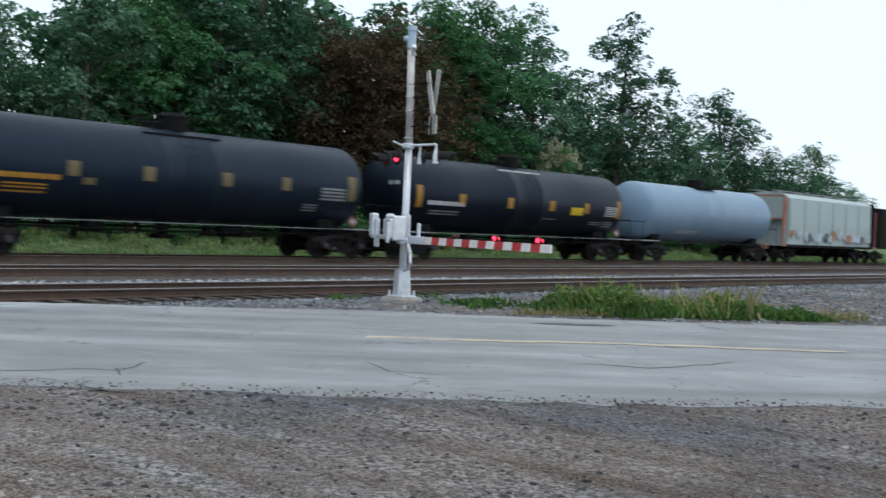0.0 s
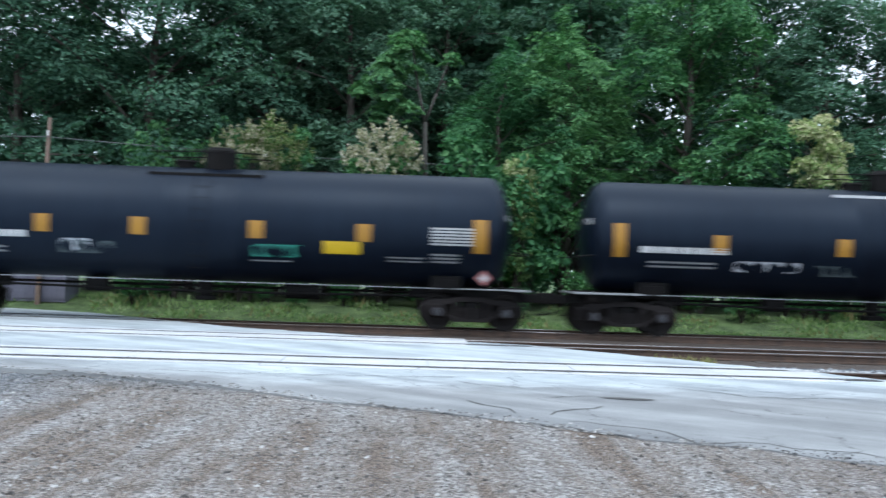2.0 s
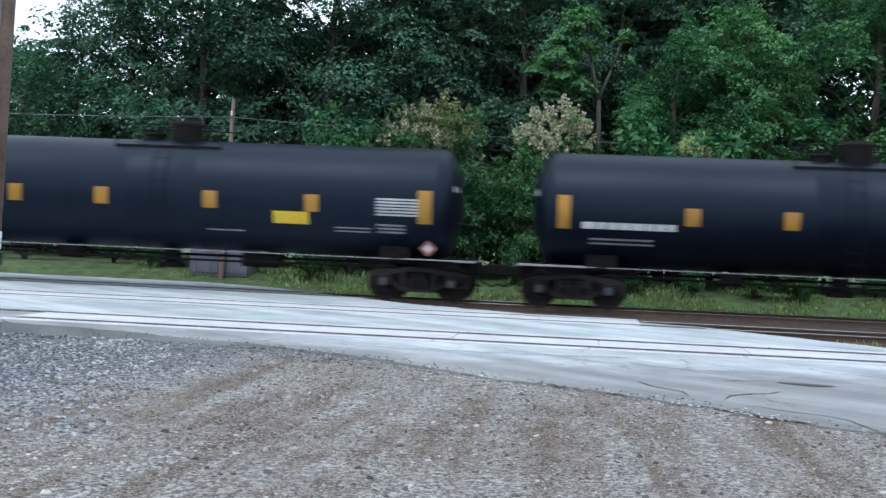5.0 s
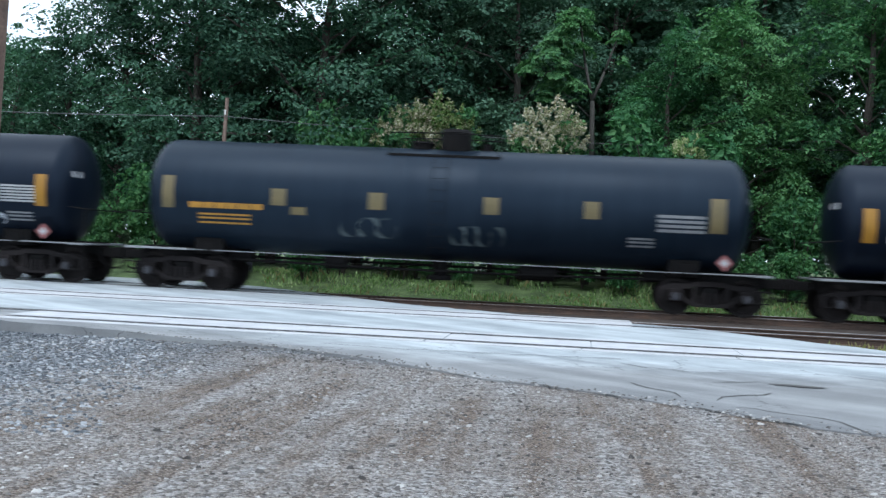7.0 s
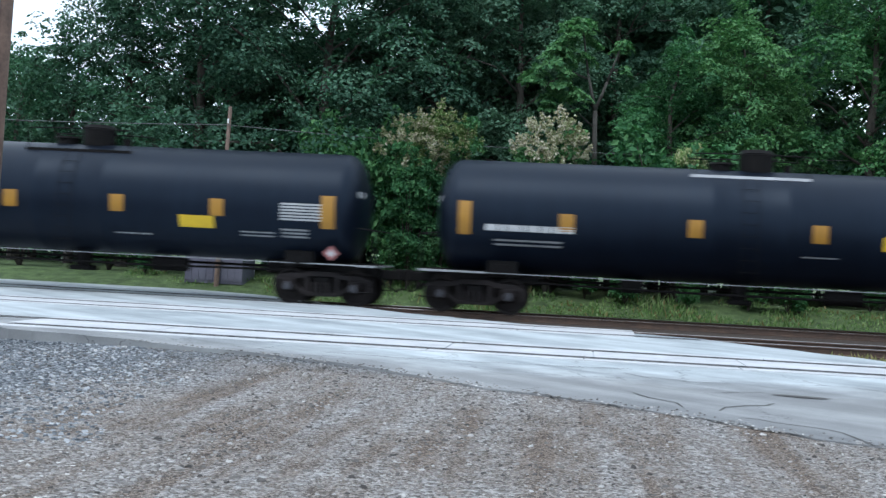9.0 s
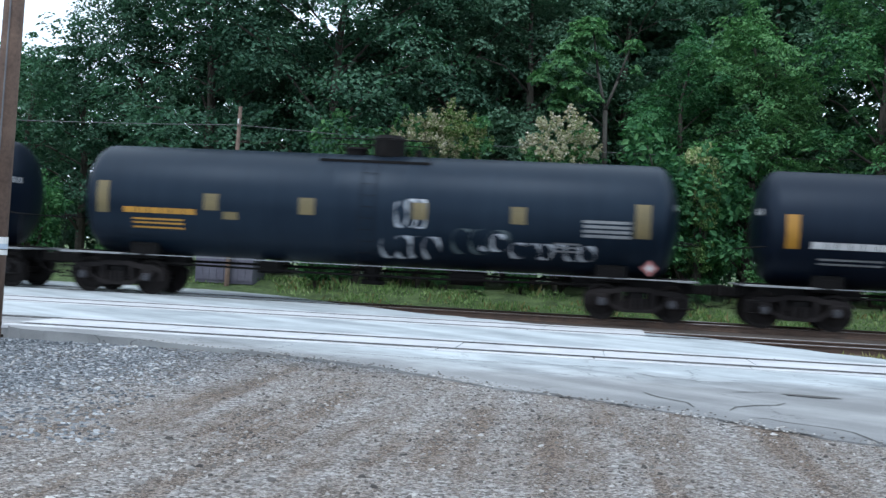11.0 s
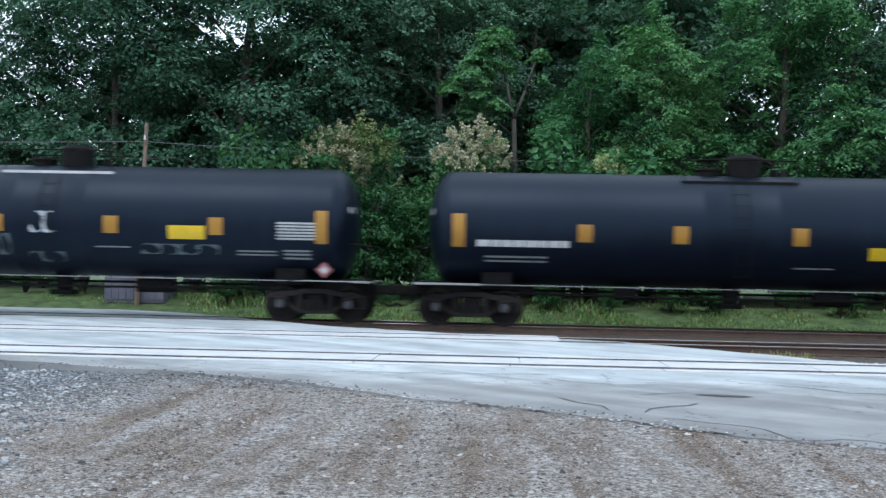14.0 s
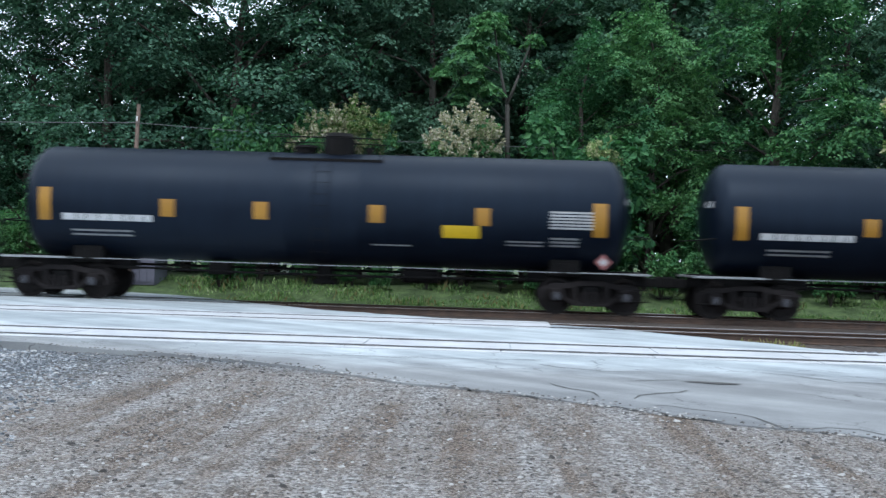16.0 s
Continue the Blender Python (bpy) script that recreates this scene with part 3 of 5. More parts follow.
rs = np.random.default_rng(3)
yard, heap, verge = [], [], []
while len(yard) < 30000:
    x, y = rs.uniform(-7, 11), rs.uniform(2, 17)
    if x > 0 and y < 2.2 - 0.2 * x:
        continue
    if in_road(x, y):
        edge = road_span(y)[0]
        if y > 16.4 or x - edge > 0.9 or rs.uniform(0, 1) < 0.25 + (x - edge) * 1.1:
            continue
        yard.append((x, y, road_z(y) - 0.002, rs.choice([0.01, 0.014, 0.02])))
        continue
    w = noise.noise((x * 1.3, y * 0.35 + x * 0.15, 0.0))
    if w + rs.uniform(-0.5, 0.6) < 0.05:
        continue
    yard.append((x, y, float(ground_height(x, y)) - 0.004, rs.choice([0.010, 0.015, 0.021, 0.032], p=[0.42, 0.36, 0.19, 0.03])))
while len(heap) < 16000:
    x, y = rs.uniform(-16, -2.2), rs.uniform(8, 17.2)
    if in_road(x, y) or x > -3.4 - (y - 8) * 0.28 + noise.noise((x, y, 3.0)) * 1.2:
        continue
    heap.append((x, y, float(ground_height(x, y)) - 0.004, rs.uniform(0.013, 0.032)))
while len(verge) < 9000:
    x, y = rs.uniform(6, 42), rs.uniform(7, 17.6)
    if in_road(x, y):
        continue
    verge.append((x, y, float(ground_height(x, y)) - 0.004, rs.uniform(0.02, 0.05)))
stones("gravel", [p for p in yard if p[0] < 3.4], STONE, "loose crushed stone on packed dirt", 1)
stones("gravel", [p for p in yard if p[0] >= 3.4], STONE_DARK, "dark crushed stone on packed dirt", 7)
stones("ballast", heap, STONE_BLUE, "clean blue-grey ballast stones spread by the pole", 2)
stones("ballast", verge, STONE_BLUE, "pale ballast stones along the near track", 4)
pale = [(rs.uniform(-19, 60), rs.uniform(20.6, 21.8), -0.08, rs.uniform(0.03, 0.06)) for i in range(7000)]
stones("ballast", [p for p in pale if not in_road(p[0], p[1])], STONE_BLUE, "pale clean stones between two tracks", 6)


# ---- the train ----
CAR_PITCH, SPEED, PHASE = 17.95, 21.88, 13.86
TANK_Z, TANK_R = 2.57, 1.487


def car_x(k, t):
    return PHASE + SPEED * t - CAR_PITCH * (k + 0.5)


def tank_profile(half, head=0.57):
    pts = []
    for i in range(9):
        a = math.pi / 2 * i / 8
        pts.append((-half + head * (1 - math.sin(a)), TANK_R * max(0.02, math.cos(a)) if i < 8 else 0.03))
    left = [(x, r) for x, r in pts[::-1]]
    mid = [(-half * 0.5, TANK_R)]
    for x in (-0.95, 0.95):
        mid += [(x - 0.04, TANK_R), (x - 0.02, TANK_R + 0.007), (x + 0.02, TANK_R + 0.007), (x + 0.04, TANK_R)]
    mid.append((half * 0.5, TANK_R))
    return left + mid + [(-x, r) for x, r in left[::-1]]


def tank_mesh(half, shift=0.0):
    bm = bmesh.new()
    lathe_x(bm, tank_profile(half, 0.62), 56, (shift, 0, TANK_Z))
    me = bpy.data.meshes.new("tank")
    bm.to_mesh(me)
    bm.free()
    return me


def decal(name, x0, x1, z0, z1, material, parent, label="", lift=0.004):
    """A thin sheet that follows the tank's near side."""
    a0, a1 = (math.asin(max(-1, min(1, (z - TANK_Z) / TANK_R))) for z in (z0, z1))
    bm = bmesh.new()
    r = TANK_R + lift
    n = max(2, int(abs(a1 - a0) / 0.06) + 1)
    rows = [[bm.verts.new((x, -r * math.cos(a0 + (a1 - a0) * i / n), TANK_Z + r * math.sin(a0 + (a1 - a0) * i / n))) for x in (x0, x1)] for i in range(n + 1)]
    for p, q in zip(rows, rows[1:]):
        bm.faces.new((p[0], p[1], q[1], q[0]))
    return part(name, bm, material, parent, label)


def scrawl(name, x0, x1, z0, z1, material, parent, seed, label, strokes=5, width=0.12):
    """Sprayed strokes, as curved bands on the tank's near side."""
    rng = random.Random(seed)
    bm = bmesh.new()
    r = TANK_R + 0.003
    for s in range(strokes):
        cx, cz = x0 + (x1 - x0) * (s + 0.5) / strokes, (z0 + z1) / 2
        a, w, h = rng.uniform(0, 6.3), (x1 - x0) / strokes * 0.62, (z1 - z0) / 2
        prev = None
        turn = rng.uniform(2.5, 5.5)
        for i in range(19):
            u = a + turn * i / 18
            x, z = cx + w * math.cos(u), cz + h * math.sin(u * rng.choice([1.0, 1.0, 1.02]))
            q = []
            for d in (-1, 1):
                ang = math.asin(max(-1, min(1, (z + d * width / 2 * abs(math.cos(u)) - TANK_Z) / TANK_R)))
                q.append(bm.verts.new((x + d * width / 2 * abs(math.sin(u)), -(r + 0.0004 * s) * math.cos(ang), TANK_Z + (r + 0.0004 * s) * math.sin(ang))))
            if prev:
                bm.faces.new((prev[0], q[0], q[1], prev[1]))
            prev = q
    return part(name, bm, material, parent, label)


def side_frame_mesh():
    """The cast side frame: an arched bar with pedestal jaws, spring nest and journal boxes."""
    bm = bmesh.new()

    def bar(p, q, h):
        (px, pz), (qx, qz) = p, q
        c = [(px, pz - h / 2), (qx, qz - h / 2), (qx, qz + h / 2), (px, pz + h / 2)]
        a = [bm.verts.new((x, -0.07, z)) for x, z in c]
        b = [bm.verts.new((x, 0.07, z)) for x, z in c]
        bm.faces.new(a)
        bm.faces.new(b[::-1])
        for k in range(4):
            bm.faces.new((a[k], b[k], b[(k + 1) % 4], a[(k + 1) % 4]))
    top = [(-1.30, 0.60), (-1.1, 0.70), (-0.55, 0.74), (-0.36, 0.80), (0.36, 0.80), (0.55, 0.74), (1.1, 0.70), (1.30, 0.60)]
    foot = [(-1.08, 0.54), (-0.72, 0.48), (-0.44, 0.27), (0.44, 0.27), (0.72, 0.48), (1.08, 0.54)]
    for line, h in ((top, 0.12), (foot, 0.11)):
        for p, q in zip(line, line[1:]):
            bar(p, q, h)
    for x in (-0.40, 0.40):
        box(bm, x - 0.06, x + 0.06, -0.068, 0.068, 0.25, 0.80)
    for x in (-1.24, 1.24):
        box(bm, x - 0.05, x + 0.05, -0.066, 0.066, 0.36, 0.62)
    for x in (-0.89, 0.89):
        box(bm, x - 0.16, x + 0.16, -0.15, -0.06, 0.34, 0.66, 0.02)
        rod(bm, (x, -0.15, 0.46), (x, -0.24, 0.46), 0.12, 0.10, 12)
    for x in (-0.2, -0.07, 0.07, 0.2):
        rod(bm, (x, -0.1, 0.30), (x, -0.1, 0.58), 0.055, 0.055, 8)
    box(bm, -0.34, 0.34, -0.13, 0.05, 0.22, 0.30, 0.01)
    bmesh.ops.recalc_face_normals(bm, faces=bm.faces)
    me = bpy.data.meshes.new("side_frame")
    bm.to_mesh(me)
    bm.free()
    return me


def wheel_mesh():
    """A wheel turned about its axle: flange, tread, plate and hub."""
    bm = bmesh.new()
    lathe_x(bm, [(-0.09, 0.13), (-0.08, 0.14), (-0.03, 0.16), (-0.02, 0.36), (-0.06, 0.40), (-0.07, 0.48), (-0.045, 0.486), (-0.03, 0.46), (0.06, 0.45),
                 (0.055, 0.39), (0.03, 0.36), (0.03, 0.16), (0.08, 0.14), (0.09, 0.13)], 28)
    bmesh.ops.rotate(bm, verts=bm.verts, cent=(0, 0, 0), matrix=Matrix.Rotation(radians(-90), 3, "Z"))
    me = bpy.data.meshes.new("wheel")
    bm.to_mesh(me)
    bm.free()
    return me


def axle_mesh():
    bm = bmesh.new()
    rod(bm, (0, -0.95, 0), (0, 0.95, 0), 0.08, 0.08, 10)
    me = bpy.data.meshes.new("axle")
    bm.to_mesh(me)
    bm.free()
    return me


SIDE_FRAME, WHEEL, AXLE = side_frame_mesh(), wheel_mesh(), axle_mesh()
SIDE_FRAME.materials.append(TRUCK_STEEL)
WHEEL.materials.append(WHEEL_STEEL)
AXLE.materials.append(WHEEL_STEEL)


def cap_mesh():
    bm = bmesh.new()
    rod(bm, (0, 0.02, 0), (0, -0.03, 0), 0.115, 0.09, 14)
    rod(bm, (0, -0.03, 0), (0, -0.05, 0), 0.05, 0.04, 8)
    me = bpy.data.meshes.new("bearing_cap")
    bm.to_mesh(me)
    bm.free()
    me.materials.append(CAP_STEEL)
    return me


CAP = cap_mesh()


def add_truck(car, x):
    bm = bmesh.new()
    box(bm, -0.2, 0.2, -1.05, 1.05, 0.45, 0.72, 0.03)
    rod(bm, (0, 0, 0.7), (0, 0, 0.86), 0.3, 0.3, 16)
    box(bm, -0.75, 0.75, -0.62, -0.56, 0.38, 0.46)
    box(bm, -0.75, 0.75, 0.56, 0.62, 0.38, 0.46)
    truck = part("truck", bm, DARK_STEEL, car, "four-wheel cast-steel freight truck", pose(x, 0, 0))
    for y, rz in ((-1.0, 0), (1.0, 180)):
        mesh_part("side_frame", SIDE_FRAME, None, truck, "", pose(0, y, 0, 0, 0, rz))
        for dx in (-0.89, 0.89):
            mesh_part("bearing_cap", CAP, None, truck, "", pose(dx, y * 1.25, 0.46, 0, 0, rz))
    for dx in (-0.89, 0.89):
        mesh_part("axle", AXLE, None, truck, "", pose(dx, 0, 0.457))
        mesh_part("wheel", WHEEL, None, truck, "", pose(dx, 0.7175, 0.457))
        mesh_part("wheel", WHEEL, None, truck, "", pose(dx, -0.7175, 0.457, 0, 0, 180))


def add_coupler(car, x, s):
    bm = bmesh.new()
    box(bm, -0.55, 0.1, -0.14, 0.14, 0.74, 0.98, 0.02)
    box(bm, 0.1, 0.34, -0.16, 0.12, 0.72, 1.02, 0.04)
    tube(bm, [(-0.3, -0.3, 0.8), (-0.05, -0.34, 0.55), (0.2, -0.3, 0.42), (0.38, -0.22, 0.5)], 0.025, 6)
    part("coupler", bm, DARK_STEEL, car, "", pose(x, 0, 0, 0, 0, 0 if s > 0 else 180))


def end_fittings(car, half, s):
    """End platform with grab irons and a ladder."""
    bm = bmesh.new()
    x0, x1 = half - 1.2, half + 0.55
    box(bm, x0, x1, -1.45, -0.95, 1.055, 1.085, 0.005)
    box(bm, x0, x1, 0.95, 1.45, 1.04, 1.09, 0.005)
    box(bm, half + 0.05, x1, -1.45, 1.45, 1.035, 1.085, 0.005)
    part("end_platform", bm, GALVANISED, car, "pale grey grating platform", pose(0, 0, 0, 0, 0, 0 if s > 0 else 180))
    bm = bmesh.new()
    for y in (-1.4, 1.4):
        tube(bm, [(x1 - 0.05, y, 0.35), (x1 - 0.05, y, 2.0), (x1 - 0.5, y, 2.05)], 0.016, 6)
        tube(bm, [(x1 - 0.45, y, 0.35), (x1 - 0.45, y, 1.05)], 0.016, 6)
        for z in (0.38, 0.68):
            rod(bm, (x1 - 0.45, y, z), (x1 - 0.05, y, z), 0.014, 0.014, 6)
    tube(bm, [(x1 - 0.05, -1.4, 2.0), (x1 - 0.05, 1.4, 2.0)], 0.016, 6)
    part("grab_iron", bm, DARK_STEEL, car, "", pose(0, 0, 0, 0, 0, 0 if s > 0 else 180))
    bm = bmesh.new()
    box(bm, half - 2.6, half + 0.5, -0.32, 0.32, 0.78, 1.12, 0.02)
    box(bm, half - 2.0, half - 1.2, -0.95, 0.95, 0.95, 1.4, 0.05)
    box(bm, half - 1.75, half - 1.45, -1.0, -0.8, 1.0, 1.3, 0.03)
    box(bm, half - 1.75, half - 1.45, 0.8, 1.0, 1.0, 1.3, 0.03)
    part("stub_sill", bm, DARK_STEEL, car, "", pose(0, 0, 0, 0, 0, 0 if s > 0 else 180))


TANK = tank_mesh(8.04, -0.07)


def tank_car(paint, style, label, deck=GRATE_PALE):
    car = thing("tank_car", pose(0, 0, 0), label, "tank car", "cars of the freight train")
    me = TANK.copy()
    tank = smooth(mesh_part("tank", me, paint, car))
    for s in (-1, 1):
        add_truck(car, 6.95 * s)
        add_coupler(car, 8.62 * s, s)
        end_fittings(car, 7.87, s)
    # the top: platform, fittings housing and rails
    bm = bmesh.new()
    box(bm, -1.55, 1.45, -0.85, -0.80, 3.72, 3.86)
    box(bm, -1.55, 1.45, 0.80, 0.85, 3.74, 3.84)
    for i in range(11):
        x = -1.5 + i * 0.29
        box(bm, x, x + 0.05, -0.8, -0.46, 3.78, 3.82)
        box(bm, x, x + 0.05, 0.46, 0.8, 3.78, 3.82)
    box(bm, -1.55, -1.5, -0.85, 0.85, 3.76, 3.84)
    box(bm, 1.4, 1.45, -0.85, 0.85, 3.76, 3.84)
    for x in (-1.45, -0.5, 0.45, 1.35):
        rod(bm, (x, -0.82, 3.79), (x, -0.7, 3.55), 0.03, 0.03, 6)
    part("top_platform", bm, deck, car, "pale grating walkway")
    bm = bmesh.new()
    rod(bm, (0.18, 0, 4.0), (0.18, 0, 4.5), 0.44, 0.44, 28)
    rod(bm, (0.18, 0, 4.5), (0.18, 0, 4.6), 0.47, 0.36, 28)
    rod(bm, (-0.72, 0, 3.98), (-0.72, 0, 4.2), 0.3, 0.3, 22)
    rod(bm, (-0.72, 0, 4.2), (-0.72, 0, 4.25), 0.34, 0.30, 22)
    rod(bm, (1.0, 0, 4.0), (1.0, 0, 4.24), 0.12, 0.12, 14)
    for i in range(6):
        rod(bm, (-0.72 + 0.31 * math.cos(i * 1.05), 0.31 * math.sin(i * 1.05), 4.14), (-0.72 + 0.31 * math.cos(i * 1.05), 0.31 * math.sin(i * 1.05), 4.3), 0.03, 0.03, 6)
    part("fittings_housing", bm, DARK_STEEL, car, "dark valve housing and manway")
    for y in (-0.82, 0.82):
        bm = bmesh.new()
        tube(bm, [(-1.5, y, 3.84), (-1.5, y, 4.4), (-0.6, y, 4.42), (0.5, y, 4.42), (1.4, y, 4.4), (1.4, y, 3.84)], 0.016, 6)
        part("handrail", bm, DARK_STEEL, car)
    curve = [(-1.0, 3.75), (-1.44, 3.2), (-1.56, 2.6), (-1.52, 1.9), (-1.45, 0.7)]
    bm = bmesh.new()
    tube(bm, [(-0.28, y, z) for y, z in curve], 0.008, 6)
    ladder = part("ladder", bm, DARK_STEEL, car)
    bm = bmesh.new()
    tube(bm, [(0.12, y, z) for y, z in curve], 0.008, 6)
    part("ladder_rail", bm, DARK_STEEL, ladder)
    bm = bmesh.new()
    rod(bm, (-0.28, 0, 0), (0.12, 0, 0), 0.006, 0.006, 6)
    rung = bpy.data.meshes.new("rung")
    bm.to_mesh(rung)
    bm.free()
    for z, y in ((0.8, -1.455), (1.1, -1.47), (1.4, -1.49), (1.7, -1.51), (2.0, -1.53), (2.3, -1.55), (2.6, -1.56), (2.9, -1.5), (3.2, -1.44), (3.5, -1.2)):
        mesh_part("rung", rung, DARK_STEEL, ladder, "", pose(0, y, z))
    # pipes and rails below the belly
    bm = bmesh.new()
    box(bm, -6.7, 6.7, -1.0, -0.97, 1.05, 1.072)
    part("side_rail", bm, GALVANISED, car, "thin pale side rail")
    bm = bmesh.new()
    tube(bm, [(-6.0, -0.6, 0.86), (-2.0, -0.6, 0.80), (2.0, -0.6, 0.80), (6.0, -0.6, 0.86)], 0.03, 8)
    tube(bm, [(-6.0, 0.4, 0.92), (6.0, 0.4, 0.92)], 0.035, 8)
    part("brake_pipe", bm, DARK_STEEL, car)
    bm = bmesh.new()
    rod(bm, (-0.1, 0, 0.62), (-0.1, 0, 1.12), 0.2, 0.26, 18)
    box(bm, -0.42, 0.22, -0.3, 0.3, 0.55, 0.68, 0.03)
    part("outlet_valve", bm, DARK_STEEL, car)
    bm = bmesh.new()
    rod(bm, (2.0, -0.25, 0.85), (3.0, -0.25, 0.85), 0.19, 0.19, 14)
    part("brake_cylinder", bm, DARK_STEEL, car)
    bm = bmesh.new()
    box(bm, -3.2, -2.6, -0.5, 0.0, 0.72, 1.05, 0.03)
    part("brake_valve", bm, DARK_STEEL, car)
    # reflectors, lettering bars and placards
    if style == "pale":
        for x0, x1 in ((-4.23, -3.86), (-1.81, -1.43), (1.18, 1.56), (3.93, 4.3)):
            decal("reflector", x0, x1, 2.2, 2.65, SAFETY_YELLOW, tank, "orange-yellow reflective square")
        decal("tall_reflector", -7.43, -7.11, 2.03, 2.88, SAFETY_YELLOW, tank, "tall orange-yellow reflective sheet")
        decal("tall_reflector", 6.92, 7.28, 1.99, 2.85, SAFETY_YELLOW, tank, "tall orange-yellow reflective sheet")
        x = -6.8
        for w in (0.34, 0.22, 0.30, 0.26, 0.34, 0.18, 0.30, 0.2):
            decal("lettering", x, x + w, 2.05, 2.22, WHITE_MARK, tank, "white lettering bar")
            x += w + 0.03
        for z in (1.66, 1.77):
            decal("lettering", -6.6, -5.0, z, z + 0.05, GREY_MARK, tank)
        for z in (2.17, 2.25, 2.33, 2.41, 2.49, 2.57):
            decal("lettering", 5.83, 6.92, z, z + 0.05, STENCIL, tank)
        for z in (1.72, 1.81, 1.90):
            decal("lettering", 5.85, 6.58, z, z + 0.05, GREY_MARK, tank)
        for z in (1.71, 1.80):
            decal("lettering", 4.73, 5.66, z, z + 0.04, GREY_MARK, tank)
        decal("lettering", 1.26, 2.26, 1.62, 1.66, GREY_MARK, tank)
        decal("placard", 3.09, 4.04, 1.87, 2.19, BRIGHT_YELLOW, tank, "bright yellow warning placard")
    elif style == "white":
        for x0, x1 in ((-4.84, -4.46), (-1.61, -1.24), (1.43, 1.81), (4.2, 4.57)):
            decal("reflector", x0, x1, 2.21, 2.66, SAFETY_YELLOW, tank, "orange-yellow reflective square")
        decal("tall_reflector", -7.42, -7.1, 2.03, 2.89, SAFETY_YELLOW, tank, "tall orange-yellow reflective sheet")
        decal("tall_reflector", 6.98, 7.29, 2.03, 2.88, SAFETY_YELLOW, tank, "tall orange-yellow reflective sheet")
        x = -6.72
        for w in (0.30, 0.18, 0.34, 0.12, 0.30, 0.26, 0.30, 0.22):
            decal("lettering", x, x + w, 2.16, 2.32, WHITE_MARK, tank, "white lettering bar")
            x += w + 0.035
        for z in (1.79, 1.90):
            decal("lettering", -6.5, -4.75, z, z + 0.05, GREY_MARK, tank)
        for z in (2.12, 2.20, 2.28, 2.36, 2.44, 2.52):
            decal("lettering", 5.98, 6.97, z, z + 0.05, STENCIL, tank)
        for z in (1.62, 1.72, 1.81):
            decal("lettering", 6.15, 6.85, z, z + 0.05, GREY_MARK, tank)
        for z in (1.70, 1.79):
            decal("lettering", 4.93, 5.95, z, z + 0.04, GREY_MARK, tank)
        decal("lettering", 1.2, 2.1, 1.84, 1.875, GREY_MARK, tank)
        decal("placard", 3.14, 4.10, 2.09, 2.44, BRIGHT_YELLOW, tank, "bright yellow warning placard")
    else:
        for x0, x1 in ((-4.48, -4.08), (-1.9, -1.48), (1.1, 1.5), (3.66, 4.05)):
            decal("reflector", x0, x1, 2.32, 2.76, FADED_YELLOW, tank, "faded yellow reflective square")
        decal("tall_reflector", -7.43, -7.11, 2.15, 3.0, FADED_YELLOW, tank, "tall faded yellow reflective sheet")
        decal("tall_reflector", 6.81, 7.2, 2.09, 2.96, FADED_YELLOW, tank, "tall faded yellow reflective sheet")
        x = -6.68
        for w in (0.36, 0.28, 0.3, 0.24, 0.34, 0.30):
            decal("lettering", x, x + w, 2.18, 2.33, ORANGE_MARK, tank, "orange lettering bar")
            x += w + 0.03
        for z in (1.78, 1.90, 2.0):
            decal("lettering", -6.45, -5.05, z, z + 0.05, ORANGE_MARK, tank)
        decal("lettering", -3.95, -3.55, 2.1, 2.3, FADED_YELLOW, tank)
        for z in (2.07, 2.19, 2.31, 2.43):
            decal("lettering", 5.5, 6.7, z, z + 0.075, GREY_MARK, tank)
        for z in (1.66, 1.76, 1.85):
            decal("lettering", 4.8, 5.45, z, z + 0.05, GREY_MARK, tank)
    # hazard placard by the platform: a red and white diamond plate on a bracket
    turned = pose(7.22, -1.35, 1.36, 0, 45, 0)
    bm = bmesh.new()
    box(bm, -0.15, 0.15, -0.012, 0.012, -0.15, 0.15, 0.004)
    plate = part("hazard_placard", bm, RED_MARK, car, "red and white diamond hazard placard", turned)
    bm = bmesh.new()
    box(bm, -0.08, 0.08, -0.018, -0.0125, -0.08, 0.08)
    part("placard_field", bm, STENCIL, plate, "white field", pose(0, 0, 0))
    for s in (-1, 1):
        bm = bmesh.new()
        q = []
        for y, z in ((-0.98, 2.86), (-0.60, 2.86), (-0.60, 3.02), (-0.98, 3.02)):
            r = math.hypot(y, z - TANK_Z) / TANK_R
            q.append(bm.verts.new((-0.07 + s * (7.425 + 0.62 * math.sqrt(1 - r * r)), y, z)))
        bm.faces.new(q)
        part("head_label", bm, GREY_MARK if style == "orange" else STENCIL, car, "small white label on the tank head")
    return car


CARS = {}


def build_train():
    white = tank_car(BLACK_PAINT, "white", "glossy black tank car with white lettering and yellow reflectors")
    orange = tank_car(GREY_BLACK, "orange", "faded black tank car with orange lettering", DARK_STEEL)
    pale = tank_car(BLACK_PAINT, "pale", "black tank car with white lettering and a dark top platform", DARK_STEEL)
    used = {"white": False, "orange": False, "pale": False}
    for k in range(-2, 23):
        style = "orange" if k in (-1, 1, 4, 9, 14) else "white" if k in (-2, 0, 2, 10, 11, 18) else "pale"
        src = {"orange": orange, "white": white, "pale": pale}[style]
        if used[style]:
            CARS[k] = copy_thing(src, pose(0, 0, 0))
        else:
            CARS[k], used[style] = src, True


build_train()


def body(k):
    return next(o for o in CARS[k].children if o.name.startswith("tank"))


